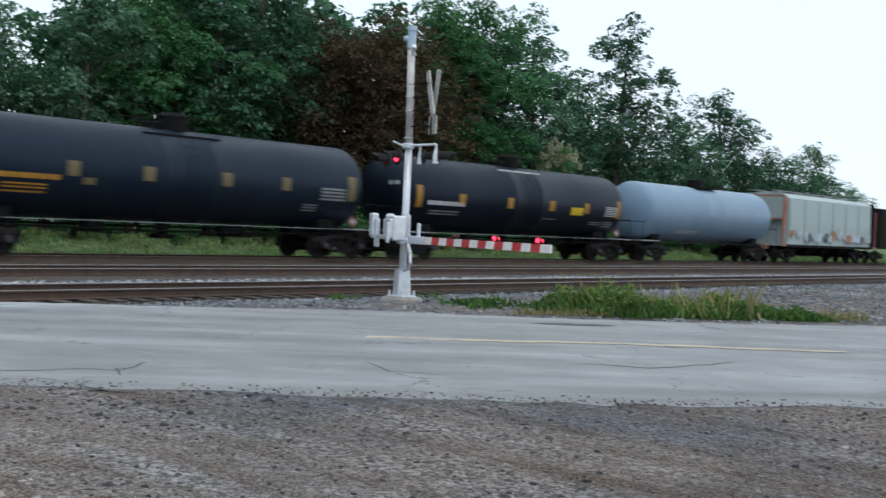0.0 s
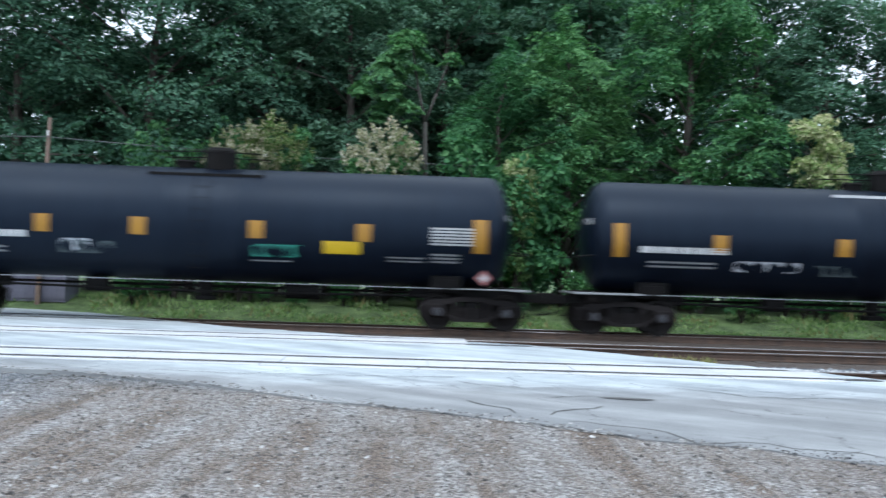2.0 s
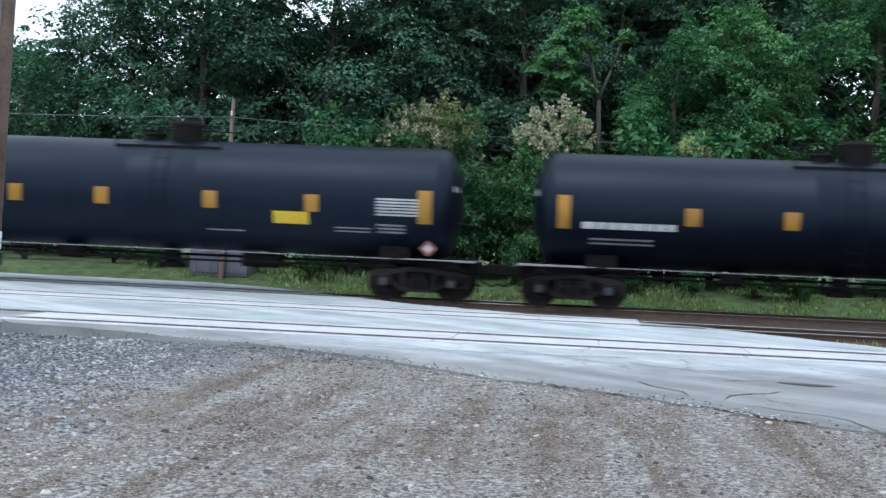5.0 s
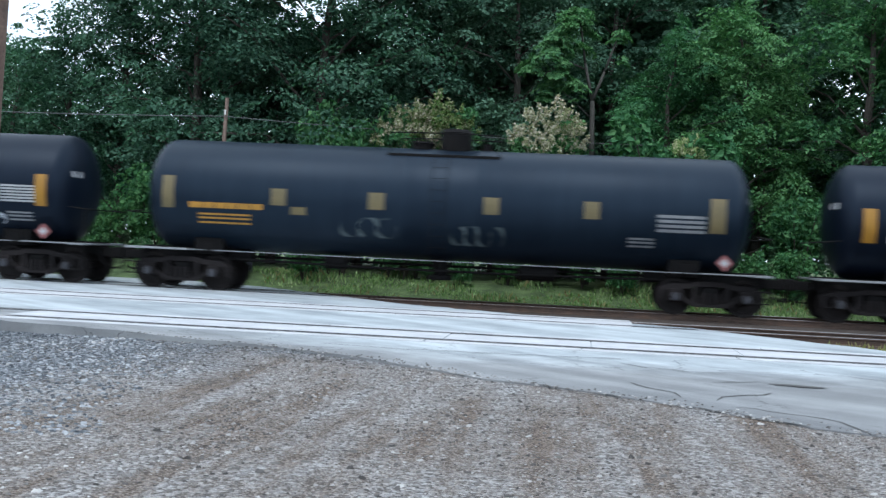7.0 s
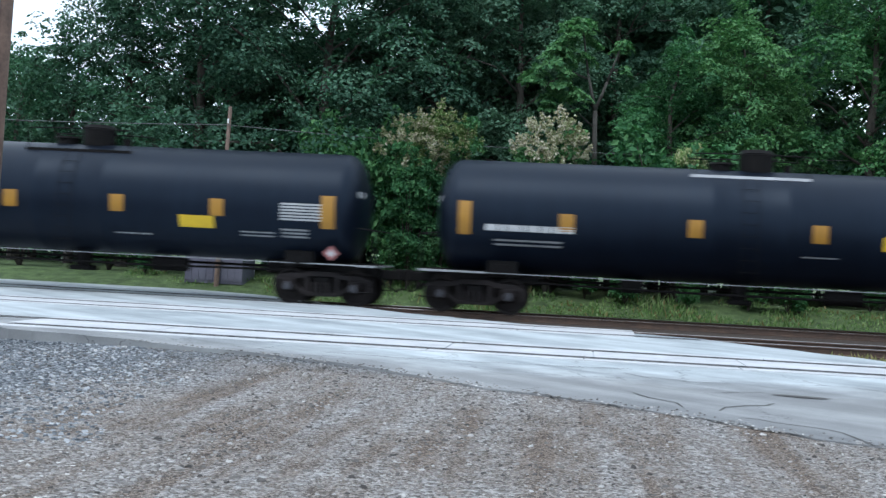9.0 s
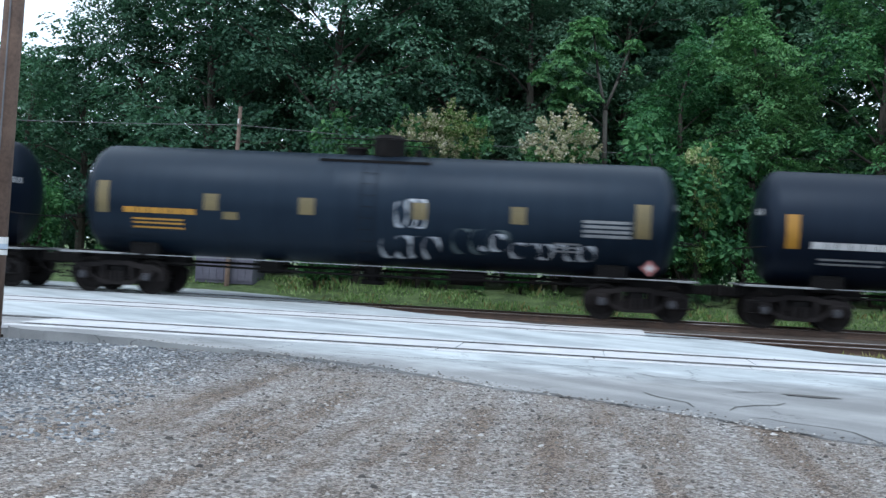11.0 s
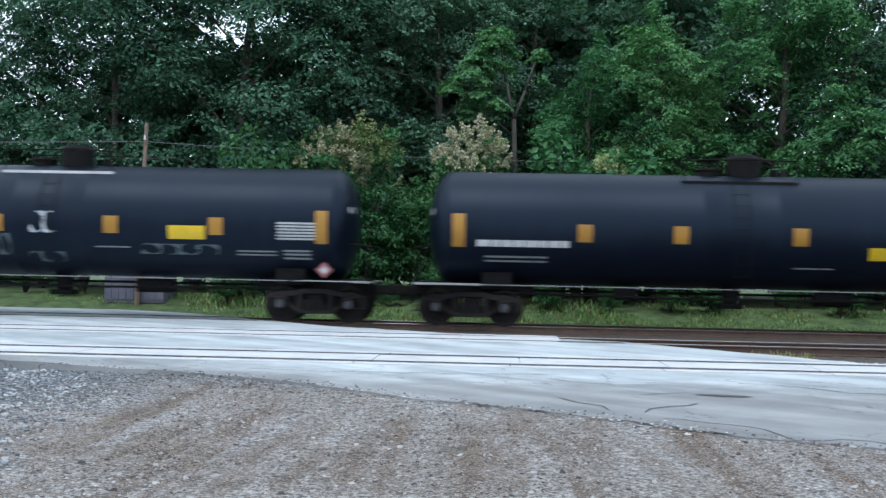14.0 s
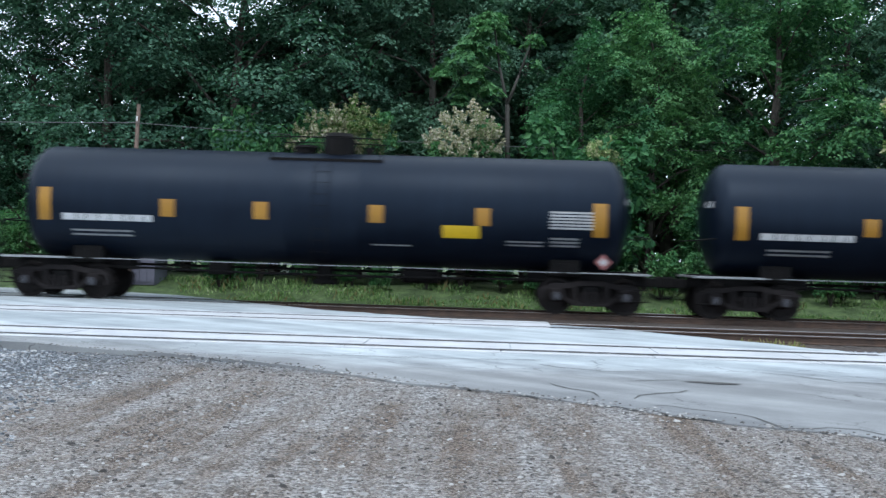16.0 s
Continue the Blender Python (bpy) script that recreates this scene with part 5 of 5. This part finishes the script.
def spray_mesh(name, clumps, count, size, seed, k=11):
    """Leaves in flat, drooping sprays: each clump carries tiers that tilt outwards, as on a maple."""
    rng = np.random.default_rng(seed)
    c = np.array(clumps)
    m = len(c)
    an = rng.uniform(0, 2 * np.pi, (m, k))
    out = np.sqrt(rng.uniform(0.05, 1.0, (m, k)))
    lift = rng.uniform(-0.85, 0.95, (m, k))
    R = c[:, 3][:, None]
    ring = np.sqrt(np.maximum(0.15, 1 - lift ** 2 * 0.8))
    q = np.stack([c[:, 0][:, None] + R * out * ring * np.cos(an), c[:, 1][:, None] + R * out * ring * np.sin(an), c[:, 2][:, None] + R * lift * 0.85], -1).reshape(-1, 3)
    rad = (R * rng.uniform(0.28, 0.6, (m, k))).reshape(-1)
    tilt = (0.25 + 0.5 * out).reshape(-1) * rng.uniform(0.4, 1.3, m * k)
    dx, dy = np.cos(an).reshape(-1), np.sin(an).reshape(-1)
    w = rad ** 2
    idx = rng.choice(len(q), count, p=w / w.sum())
    a, r = rng.uniform(0, 2 * np.pi, count), np.sqrt(rng.uniform(0, 1, count)) * rad[idx]
    px, py = r * np.cos(a), r * np.sin(a)
    along = px * dx[idx] + py * dy[idx]
    pz = -along * tilt[idx] + rng.normal(size=count) * 0.10 * rad[idx] - 0.25 * r * r / rad[idx]
    p = q[idx] + np.stack([px, py, pz], 1)
    nrm = np.stack([dx[idx] * tilt[idx], dy[idx] * tilt[idx], np.ones(count)], 1) + rng.normal(size=(count, 3)) * 0.42
    nrm /= np.linalg.norm(nrm, axis=1)[:, None]
    t = np.stack([px, py, np.full(count, -0.35) * rad[idx]], 1) / rad[idx][:, None] + rng.normal(size=(count, 3)) * 0.5
    t -= nrm * (t * nrm).sum(1)[:, None]
    t /= np.linalg.norm(t, axis=1)[:, None]
    b = np.cross(nrm, t)
    z = (size * rng.uniform(0.6, 1.35, count))[:, None]
    v = np.stack([p - t * z * 0.5, p + b * z * 0.40 + nrm * z * 0.06, p + t * z * 0.6 - nrm * z * 0.14, p - b * z * 0.40 + nrm * z * 0.06], 1)
    return quad_mesh(name, v.reshape(-1, 3), np.arange(count * 4).reshape(-1, 4))


def make_tree(name, label, leaf, H, R, low, seed, leaves, size, lean=0.0, gaps=0.0):
    """A tapered trunk with forked limbs and a crown of leaf clumps with an uneven outline."""
    rng = random.Random(seed)
    tree = thing(name, pose(0, 0, 0), label, "tree", "trees behind the tracks")
    bm = bmesh.new()
    top = Vector((lean * H * 0.5, 0, H * 0.86))
    pts = [Vector((0, 0, -0.3))]
    for i in range(1, 7):
        w = i / 6
        pts.append(Vector((top.x * w + rng.uniform(-0.25, 0.25) * w, rng.uniform(-0.25, 0.25) * w, top.z * w)))
    r0 = 0.021 * H
    for i, (a, b) in enumerate(zip(pts, pts[1:])):
        rod(bm, a, b, r0 * (1 - i / 7), r0 * (1 - (i + 1) / 7), 8)
    clumps = []
    n = int(13 + H * 1.2)
    for i in range(n):
        w = low + (1 - low) * (i + rng.uniform(0, 0.9)) / n
        z = H * 0.86 * w
        j = min(5, int(w * 6))
        foot = pts[j].lerp(pts[j + 1], w * 6 - j)
        reach = R * (0.45 + 0.6 * math.sin(math.pi * min(1, 0.18 + 0.85 * (w - low) / (1 - low)))) * rng.uniform(0.55, 1.15)
        an = i * 2.4 + rng.uniform(-0.5, 0.5)
        tipp = foot + Vector((math.cos(an) * reach, math.sin(an) * reach, reach * rng.uniform(0.15, 0.75)))
        mid = foot.lerp(tipp, 0.5) + Vector((0, 0, 0.12 * reach))
        rod(bm, foot, mid, r0 * 0.33 * (1.1 - w), r0 * 0.22 * (1.1 - w), 6)
        rod(bm, mid, tipp, r0 * 0.22 * (1.1 - w), r0 * 0.06, 6)
        s = R * rng.uniform(0.24, 0.42)
        if rng.random() > gaps:
            clumps.append((*tipp, s))
            clumps.append((*(mid + Vector((rng.uniform(-.5, .5), rng.uniform(-.5, .5), 0.3))), s * 0.85))
        for k in range(2):
            off = Vector((rng.uniform(-1, 1), rng.uniform(-1, 1), rng.uniform(-0.5, 0.9))) * R * 0.33
            clumps.append((*(tipp + off), s * rng.uniform(0.4, 0.75)))
    for k in range(3):
        clumps.append((top.x + rng.uniform(-0.5, 0.5), rng.uniform(-0.5, 0.5), H - rng.uniform(0.4, 1.6), R * rng.uniform(0.16, 0.28)))
    part("trunk", bm, BARK, tree)
    mesh_part("crown", spray_mesh("crown", clumps, leaves, size, seed), leaf, tree)
    return tree


def make_shrub(name, label, leaf, H, R, seed, leaves, size, tips=None):
    rng = random.Random(seed)
    sh = thing(name, pose(0, 0, 0), label, "shrub", "shrubs behind the tracks")
    bm = bmesh.new()
    clumps, sprays = [], []
    for i in range(9):
        an = i * 2.4 + rng.uniform(-0.4, 0.4)
        h = H * rng.uniform(0.55, 0.95)
        o = R * rng.uniform(0.2, 0.75)
        b = Vector((math.cos(an) * o, math.sin(an) * o, h))
        rod(bm, (0, 0, -0.1), b * 0.5, 0.04, 0.028, 6)
        rod(bm, b * 0.5, b, 0.028, 0.01, 6)
        for w in (0.35, 0.6, 0.82, 1.0):
            clumps.append((b.x * (0.6 + 0.4 * w), b.y * (0.6 + 0.4 * w), b.z * w, R * rng.uniform(0.24, 0.46)))
    for k in range(90 if tips else 0):
        # young pale leaves, dense over the rounded top and thinning down the sides
        an, o = rng.uniform(0, 6.28), math.sqrt(rng.random())
        z = H * (1.0 - 0.20 * o * o - 0.16 * rng.random() ** 2 + 0.05 * math.sin(an * 3 + H))
        q = Vector((math.cos(an) * o * R * 0.95, math.sin(an) * o * R * 0.95, z))
        for j in range(3):
            sprays.append((q.x + 0.03 * j * math.cos(an), q.y + 0.03 * j * math.sin(an), q.z + 0.12 * j, 0.13 - 0.03 * j))
    part("stem", bm, BARK, sh)
    if tips:
        mesh_part("pale_foliage", leaf_mesh("pale_foliage", sprays, 6500, 0.095, seed + 5, -0.7, 1.0), tips, sh)
    mesh_part("foliage", leaf_mesh("foliage", clumps, leaves, size, seed, -0.5, 1.0), leaf, sh)
    return sh


def forked_tree():
    """A slender pale-barked tree that forks, its crown leaning to one side of the stem."""
    tree = thing("tree", pose(0, 0, 0), "slender grey-barked tree with a forked stem and small crown", "tree", "trees behind the tracks")
    bm = bmesh.new()
    limbs = (((0, 0, -0.3), (0.05, 0, 3.4), 0.15, 0.125), ((0.05, 0, 3.4), (-0.05, 0, 6.3), 0.125, 0.10), ((-0.05, 0, 6.3), (-0.35, 0.1, 7.6), 0.085, 0.06), ((-0.35, 0.1, 7.6), (-0.6, 0.1, 9.2), 0.06, 0.025),
             ((-0.05, 0, 6.3), (0.32, -0.1, 7.3), 0.075, 0.055), ((0.32, -0.1, 7.3), (0.68, -0.1, 8.4), 0.055, 0.03), ((-0.35, 0.1, 7.4), (-1.6, -0.2, 7.9), 0.04, 0.015), ((-0.05, 0, 5.7), (-1.1, -0.3, 6.6), 0.035, 0.012),
             ((0, 0, 4.6), (-0.75, -0.3, 5.3), 0.03, 0.01))
    for a, b, r0, r1 in limbs:
        rod(bm, a, b, r0 * 0.8, r1 * 0.8, 8)
    smooth(part("trunk", bm, BARK_GREY, tree, "pale grey forked trunk"))
    rng = random.Random(8)
    clumps = [(-0.9, -0.1, 8.5, 0.75), (-1.5, -0.2, 8.0, 0.7), (-0.7, 0.1, 9.2, 0.55), (-2.2, -0.1, 7.6, 0.5), (-1.2, -0.3, 7.1, 0.6), (-0.6, -0.2, 6.6, 0.42), (-0.75, -0.3, 5.4, 0.4), (0.75, 0, 8.5, 0.35),
              (-1.7, 0.2, 6.6, 0.4), (-0.3, 0.2, 8.9, 0.4), (0.9, 0, 7.7, 0.22), (-0.5, -0.3, 4.6, 0.3)]
    mesh_part("crown", spray_mesh("crown", clumps, 7000, 0.13, 18), LEAF_LIGHT, tree)
    return tree


TREES = [make_tree("tree", "broad-leaved tree in full dark green leaf", LEAF, 14, 3.4, 0.10, s, 36000, 0.125, lean=l, gaps=0.08) for s, l in ((21, 0.02), (22, -0.04), (23, 0.05))]
MAPLE = make_tree("tree", "spreading maple with dark limbs and gaps in its crown", LEAF, 15.5, 6.2, 0.14, 27, 95000, 0.145, gaps=0.0)
OUTER = [make_tree("tree", "broad-leaved tree in dark green leaf at the wood's edge", LEAF, 14, 3.4, 0.10, s, 12000, 0.21, lean=l, gaps=0.08) for s, l in ((28, 0.03), (29, -0.04), (30, 0.0))]
DEEP = [make_tree("tree", "broad-leaved tree standing deeper in the wood", LEAF, 14, 3.4, 0.10, s, 5500, 0.34, gaps=0.0) for s in (24, 25)]
LIGHT = make_tree("tree", "broad-leaved tree with fresh lighter green leaves", LEAF_LIGHT, 12, 2.9, 0.06, 31, 34000, 0.12)
TALL = make_tree("tree", "tall open-crowned tree with gaps in its leaves", LEAF, 17, 2.7, 0.3, 41, 12000, 0.2, 0.05, 0.35)
BROWN = make_tree("tree", "withered tree with reddish-brown leaves", LEAF_BROWN, 11.5, 4.0, 0.12, 51, 16000, 0.17, -0.03, 0.15)
FORKED = forked_tree()
SHRUBS = [make_shrub("shrub", "dense green shrub at the wood's edge", LEAF_LIGHT, 3.4, 1.7, s, 4600, 0.15) for s in (61, 62)]
LOW = [make_shrub("shrub", "low green bush on the grass verge", LEAF_LIGHT, 3.4, 1.7, s, 1700, 0.24) for s in (65, 66)]
PALE = make_shrub("shrub", "round-topped green shrub with pale pinkish leaf tips", LEAF_LIGHT, 6.0, 1.45, 63, 11000, 0.12, LEAF_PALE)
GOLD = make_shrub("shrub", "tall sapling with yellowing green leaves", LEAF_YELLOW, 6.9, 1.35, 64, 11000, 0.13)

PLACED = set()


def plant(src, x, y, scale=1.0, tall=1.0, turn=0.0):
    z = float(ground_height(np.float64(x), np.float64(y)))
    m = Matrix.LocRotScale((x, y, z), Euler((0, 0, radians(turn))), (scale, scale, scale * tall))
    if src.name not in PLACED:
        PLACED.add(src.name)
        src.matrix_basis = m
        return src
    keep = src.scale.copy()
    src.scale = (1, 1, 1)
    ob = copy_thing(src, m)
    src.scale = keep
    return ob


rt = random.Random(77)
# front edge of the wood: x, y, height, kind
KINDS = ((TREES[0], 14), (TREES[1], 14), (TREES[2], 14), (LIGHT, 12), (TALL, 17), (BROWN, 11.5), (MAPLE, 15.5), (OUTER[0], 14), (OUTER[1], 14), (OUTER[2], 14))
for x, y, h, kind in (
        (-23.4, 46, 9.4, 7), (-20.6, 45.2, 10.2, 8), (-18.2, 44.8, 12.6, 1), (-15.0, 44.2, 14.5, 2), (-9.74, 43.2, 15.5, 6), (-5.4, 45.0, 15, 0), (-2.6, 43.6, 13.6, 1),
        (1.3, 46.5, 14.5, 2), (3.0, 40.6, 9.3, 3), (5.5, 41.6, 10.6, 3), (6.6, 45.0, 14.5, 1), (9.9, 41.6, 13.2, 3), (12.6, 43.4, 14, 0), (15.0, 43, 13.5, 2),
        (17.4, 43.5, 11.8, 4), (20.2, 45, 10.2, 7), (23.2, 44, 9.6, 9), (27.0, 43, 12.4, 4), (29.6, 43, 10.2, 3), (32.0, 43.2, 12.2, 3), (34.2, 43, 11.8, 8),
        (37.2, 44, 15, 9), (40.2, 42, 10.4, 5), (43.0, 41.0, 11.2, 5), (46.4, 42, 10.8, 5), (49.6, 43.5, 13.2, 3), (52.6, 42.5, 13.6, 3), (55.6, 44, 12.8, 8),
        (59.8, 43.5, 13.6, 4), (63.0, 44, 10.6, 7), (66.2, 44, 9.6, 9), (69.3, 43.5, 15.2, 4), (72.6, 43, 10.0, 8), (76.2, 43, 9.4, 9), (80.2, 43, 8.2, 7), (84.4, 43, 11.6, 8), (88.2, 43, 9.2, 9),
        (93, 43, 7.6, 7), (97.4, 43, 7.6, 8), (101.8, 43, 8.9, 9), (106.4, 43, 6.8, 7), (111.4, 43, 5.8, 8)):
    src, H0 = KINDS[kind]
    h *= 1.1 if x > 48 else 1.0
    s = max(0.72, h / H0)
    plant(src, x, y, s, h / H0 / s, rt.uniform(0, 360))
plant(FORKED, 0.36, 40.2)
# deeper rows
for i in range(34):
    x = -20 + i * 3.9 + rt.uniform(-1, 1)
    if x < -17.5:
        continue
    if 16.5 < x < 29.5:
        plant(DEEP[i % 2], x, 47.5 + rt.uniform(-1, 1), 0.6, 1.0, rt.uniform(0, 360))
    elif x < -7.5:
        plant(DEEP[i % 2], x, 48.5, 0.84, 1.0, rt.uniform(0, 360))
    elif x < 60:
        plant(DEEP[i % 2], x, 48.5 + rt.uniform(-1.5, 1.5), rt.uniform(0.85, 1.0) * (1.1 if 41 < x < 57 else 1.0), 1.0, rt.uniform(0, 360))
    elif x >= 60:
        plant(DEEP[i % 2], x, 48 + rt.uniform(-1, 1), 0.62 if x < 75 else 0.46, 1.0, rt.uniform(0, 360))
for i in range(16):
    x = -16 + i * 4.4 + rt.uniform(-1, 1)
    if not 15 < x < 27:
        plant(DEEP[i % 2], x, 55 + rt.uniform(-2, 2), rt.uniform(0.95, 1.1) if x > 34 or -7.5 < x < 15 else 0.84, 1.0, rt.uniform(0, 360))
for x, y, h in ((-27, 50, 9.5), (-31, 54, 10.5), (-35, 57, 10.5), (-40, 60, 11), (-46, 63, 11.5), (-52, 66, 12), (-24, 55, 10)):
    plant(DEEP[int(-x) % 2], x + 2.5, y, h / 14, 1.0, rt.uniform(0, 360))
for x, y, s in ((-1.0, 52, 1.12), (0.6, 57, 1.15), (16.5, 52, 0.62), (20.5, 53, 0.46)):
    plant(DEEP[1], x, y, s, 1.0, 40 * s * x)
# the depth of the wood, one dense mass of leaves
rf = random.Random(12)
mass = []
for i in range(420):
    x = rf.uniform(-34, 128)
    mass.append((x, rf.uniform(57, 64), rf.uniform(0.5, 1) * rf.uniform(0.5, 1) * (8.6 if x < -17 else 11.0 if x < -8 else 12.5 if x < 13 else 7.2 if x < 28 else 9.6 if x < 36 else 12.0 if x < 66 else 7.0), rf.uniform(1.4, 2.6)))
far = mesh_part("far_woods", leaf_mesh("far_woods", mass, 60000, 0.55, 90), LEAF)
tagged(far, "dense dark green woods deep behind the trees", "woods", kind="stuff")
low = [(rf.uniform(-34, 128), rf.uniform(49.5, 55), rf.uniform(0.2, 4.0), rf.uniform(1.0, 1.9)) for i in range(640)]
under = mesh_part("undergrowth", leaf_mesh("undergrowth", low, 60000, 0.42, 91), LEAF)
tagged(under, "dense dark undergrowth below the trees", "undergrowth", kind="stuff")
# leaf roof added behind the front trees, mostly unseen, to darken the wood
roof = [(rf.uniform(-6.5, 14), rf.uniform(47.5, 68), rf.uniform(11.8, 14.5), rf.uniform(1.5, 2.5)) for i in range(80)]
cover = mesh_part("wood_canopy", leaf_mesh("wood_canopy", roof, 26000, 0.5, 92), LEAF)
tagged(cover, "added canopy of dark leaves that shades the wood", "woods", kind="stuff")
# shrubs along the edge
for x, y, s in ((-5.45, 37.1, 0.90), (-4.55, 37.4, 0.94), (-1.02, 37.2, 0.93)):
    plant(PALE, x, y, s, 1.0, rt.uniform(0, 360))
plant(GOLD, 13.1, 37.2, 1.0, 1.0, 30)
plant(SHRUBS[1], 3.2, 37.6, 1.5, 1.0, 80)
plant(SHRUBS[0], 1.9, 37.9, 1.3, 1.0, 200)
plant(SHRUBS[0], -7.6, 37.5, 1.2, 1.45, 50)
plant(GOLD, 3.4, 37.0, 0.5, 1.5, 10)
plant(SHRUBS[1], -1.9, 39.6, 0.95, 1.1, 120)
plant(SHRUBS[0], -2.6, 40.6, 1.2, 1.1, 20)
plant(PALE, 57.5, 40, 1.0, 1.0, 10)
for i in range(46):
    x = -19 + i * 2.6 + rt.uniform(-0.7, 0.7)
    if -13.2 < x < -9.6:
        continue
    plant(SHRUBS[i % 2], x, 38.6 + rt.uniform(-0.7, 0.9), rt.uniform(0.55, 1.05), 1.0, rt.uniform(0, 360))
for i in range(84):
    x = -19 + i * 1.25 + rt.uniform(-0.8, 0.8)
    y = rt.uniform(36.0, 37.3)
    if -13 < x < -9.8 or in_road(x, y):
        continue
    plant(LOW[i % 2], x, y, rt.uniform(0.22, 0.46), 1.0, rt.uniform(0, 360))


# ---- weeds and grass ----
def weeds(name, spots, material, label, seed, size=0.12):
    """Clumps of upright blades and small leaves at (x, y, radius, height, count)."""
    rng = np.random.default_rng(seed)
    vs = []
    for x, y, r, h, n in spots:
        a, q = rng.uniform(0, 2 * np.pi, n), r * np.sqrt(rng.uniform(0, 1, n))
        px, py = x + q * np.cos(a), y + q * np.sin(a)
        pz = ground_height(px, py)
        hh = h * rng.uniform(0.35, 1.1, n) * (1 - 0.45 * (q / r) ** 2)
        lx, ly = rng.normal(size=n) * 0.28 * hh, rng.normal(size=n) * 0.28 * hh
        wa = rng.uniform(0, np.pi, n)
        w = size * rng.uniform(0.12, 0.4, n)
        dx, dy = np.cos(wa) * w, np.sin(wa) * w
        z0 = pz + hh * rng.uniform(0, 0.55, n)
        vs.append(np.stack([np.stack([px - dx, py - dy, z0], 1), np.stack([px + dx, py + dy, z0], 1),
                            np.stack([px + lx * 0.6 + dx * 1.3, py + ly * 0.6 + dy * 1.3, z0 + (hh + pz - z0) * 0.6], 1), np.stack([px + lx, py + ly, pz + hh], 1)], 1))
    v = np.concatenate(vs)
    ob = mesh_part(name, quad_mesh(name, v.reshape(-1, 3), np.arange(len(v) * 4).reshape(-1, 4)), material)
    tagged(ob, label, "weeds", kind="stuff")


rw = random.Random(9)
patch = []
for i in range(105):
    w = rw.random()
    x = 17.5 + w * 3.5 + rw.uniform(-0.35, 0.35)
    edge = 11.4 - (x - 16) * 0.62
    y = edge + 0.35 + rw.random() ** 1.4 * (1.5 + w * 0.7)
    patch.append((x, y, 0.36, (rw.uniform(0.12, 0.34) + 0.2 * rw.random() ** 5) * (1.1 - 0.25 * w), 190))
weeds("weeds", patch, WEED_RANK, "rank green weeds between road and track", 1, 0.06)
bush = mesh_part("weeds", leaf_mesh("weeds", [(x, y, h * 0.55, h * 0.55) for x, y, r, h, n in patch], 9000, 0.055, 5, -0.3, 0.9), WEED_RANK)
tagged(bush, "broad-leaved weeds between road and track", "weeds", kind="stuff")
weeds("weeds", [(x, y, 0.5, rw.uniform(0.45, 0.95), 9) for x, y, *_ in patch[::5]] + [(20.15 + rw.uniform(-0.3, 0.3), 9.9 + rw.uniform(-0.3, 0.5), 0.35, 0.55, 26) for i in range(6)] + [(16.0 + 0.14 * i, 11.75 - 0.087 * i, 0.2, 0.16, 22) for i in range(14)] + [(21.3 + 0.15 * i, 8.7 - 0.09 * i, 0.3, 0.25, 26) for i in range(6)], DRY_GRASS, "tall dry seed heads among weeds", 2, 0.08)
weeds("weeds", [(rw.uniform(16.2, 17.8), rw.uniform(12.3, 13.6), 0.35, 0.2, 40) for i in range(9)] + [(rw.uniform(15, 18), rw.uniform(14.9, 15.6), 0.3, 0.12, 14) for i in range(7)],
      WEED_RANK, "low weeds in ballast by the signal", 3, 0.1)
strip = []
for i in range(420):
    x = -22 + i * 0.34 + rw.uniform(-0.4, 0.4)
    y = rw.uniform(34.1, 37.6)
    if in_road(x, y):
        continue
    strip.append((x, y, 0.7, rw.uniform(0.10, 0.22) + 0.2 * rw.random() ** 3, 125))
weeds("grass_verge", strip, WEED, "bright green grass and weeds beyond the far track", 4, 0.075)
weeds("grass_verge", [(x, y, 0.6, h * 1.5, 16) for x, y, r, h, n in strip[::2]], DRY_GRASS, "dry grass stalks beyond the far track", 5, 0.1)
weeds("weeds", [(4.9 + rw.uniform(-0.5, 0.9), 22.3 + rw.uniform(-0.2, 0.2), 0.3, 0.3, 40) for i in range(6)] + [(rw.uniform(8, 50), rw.uniform(21.8, 22.4), 0.3, 0.25, 20) for i in range(10)],
      DRY_GRASS, "dry weed tufts growing between the tracks", 6, 0.08)


# ---- movement: the train runs past at a steady speed ----
AHEAD = {-3: -0.67, -4: -2.93, -5: -5.0}
DRIFT = ((0.0, 0.0), (1.5, 0.0), (2.0, -0.15), (3.0, 0.0), (7.0, 0.0), (11.0, 0.05), (12.5, 0.12), (14.5, 0.16), (15.5, 0.14), (16.0, -0.38))


def motions():
    for k, car in CARS.items():
        walk(car, [(t, pose(car_x(k, t) + d + AHEAD.get(k, 0.0), TRACK_Y[2], RAIL_Z)) for t, d in DRIFT])


motions()
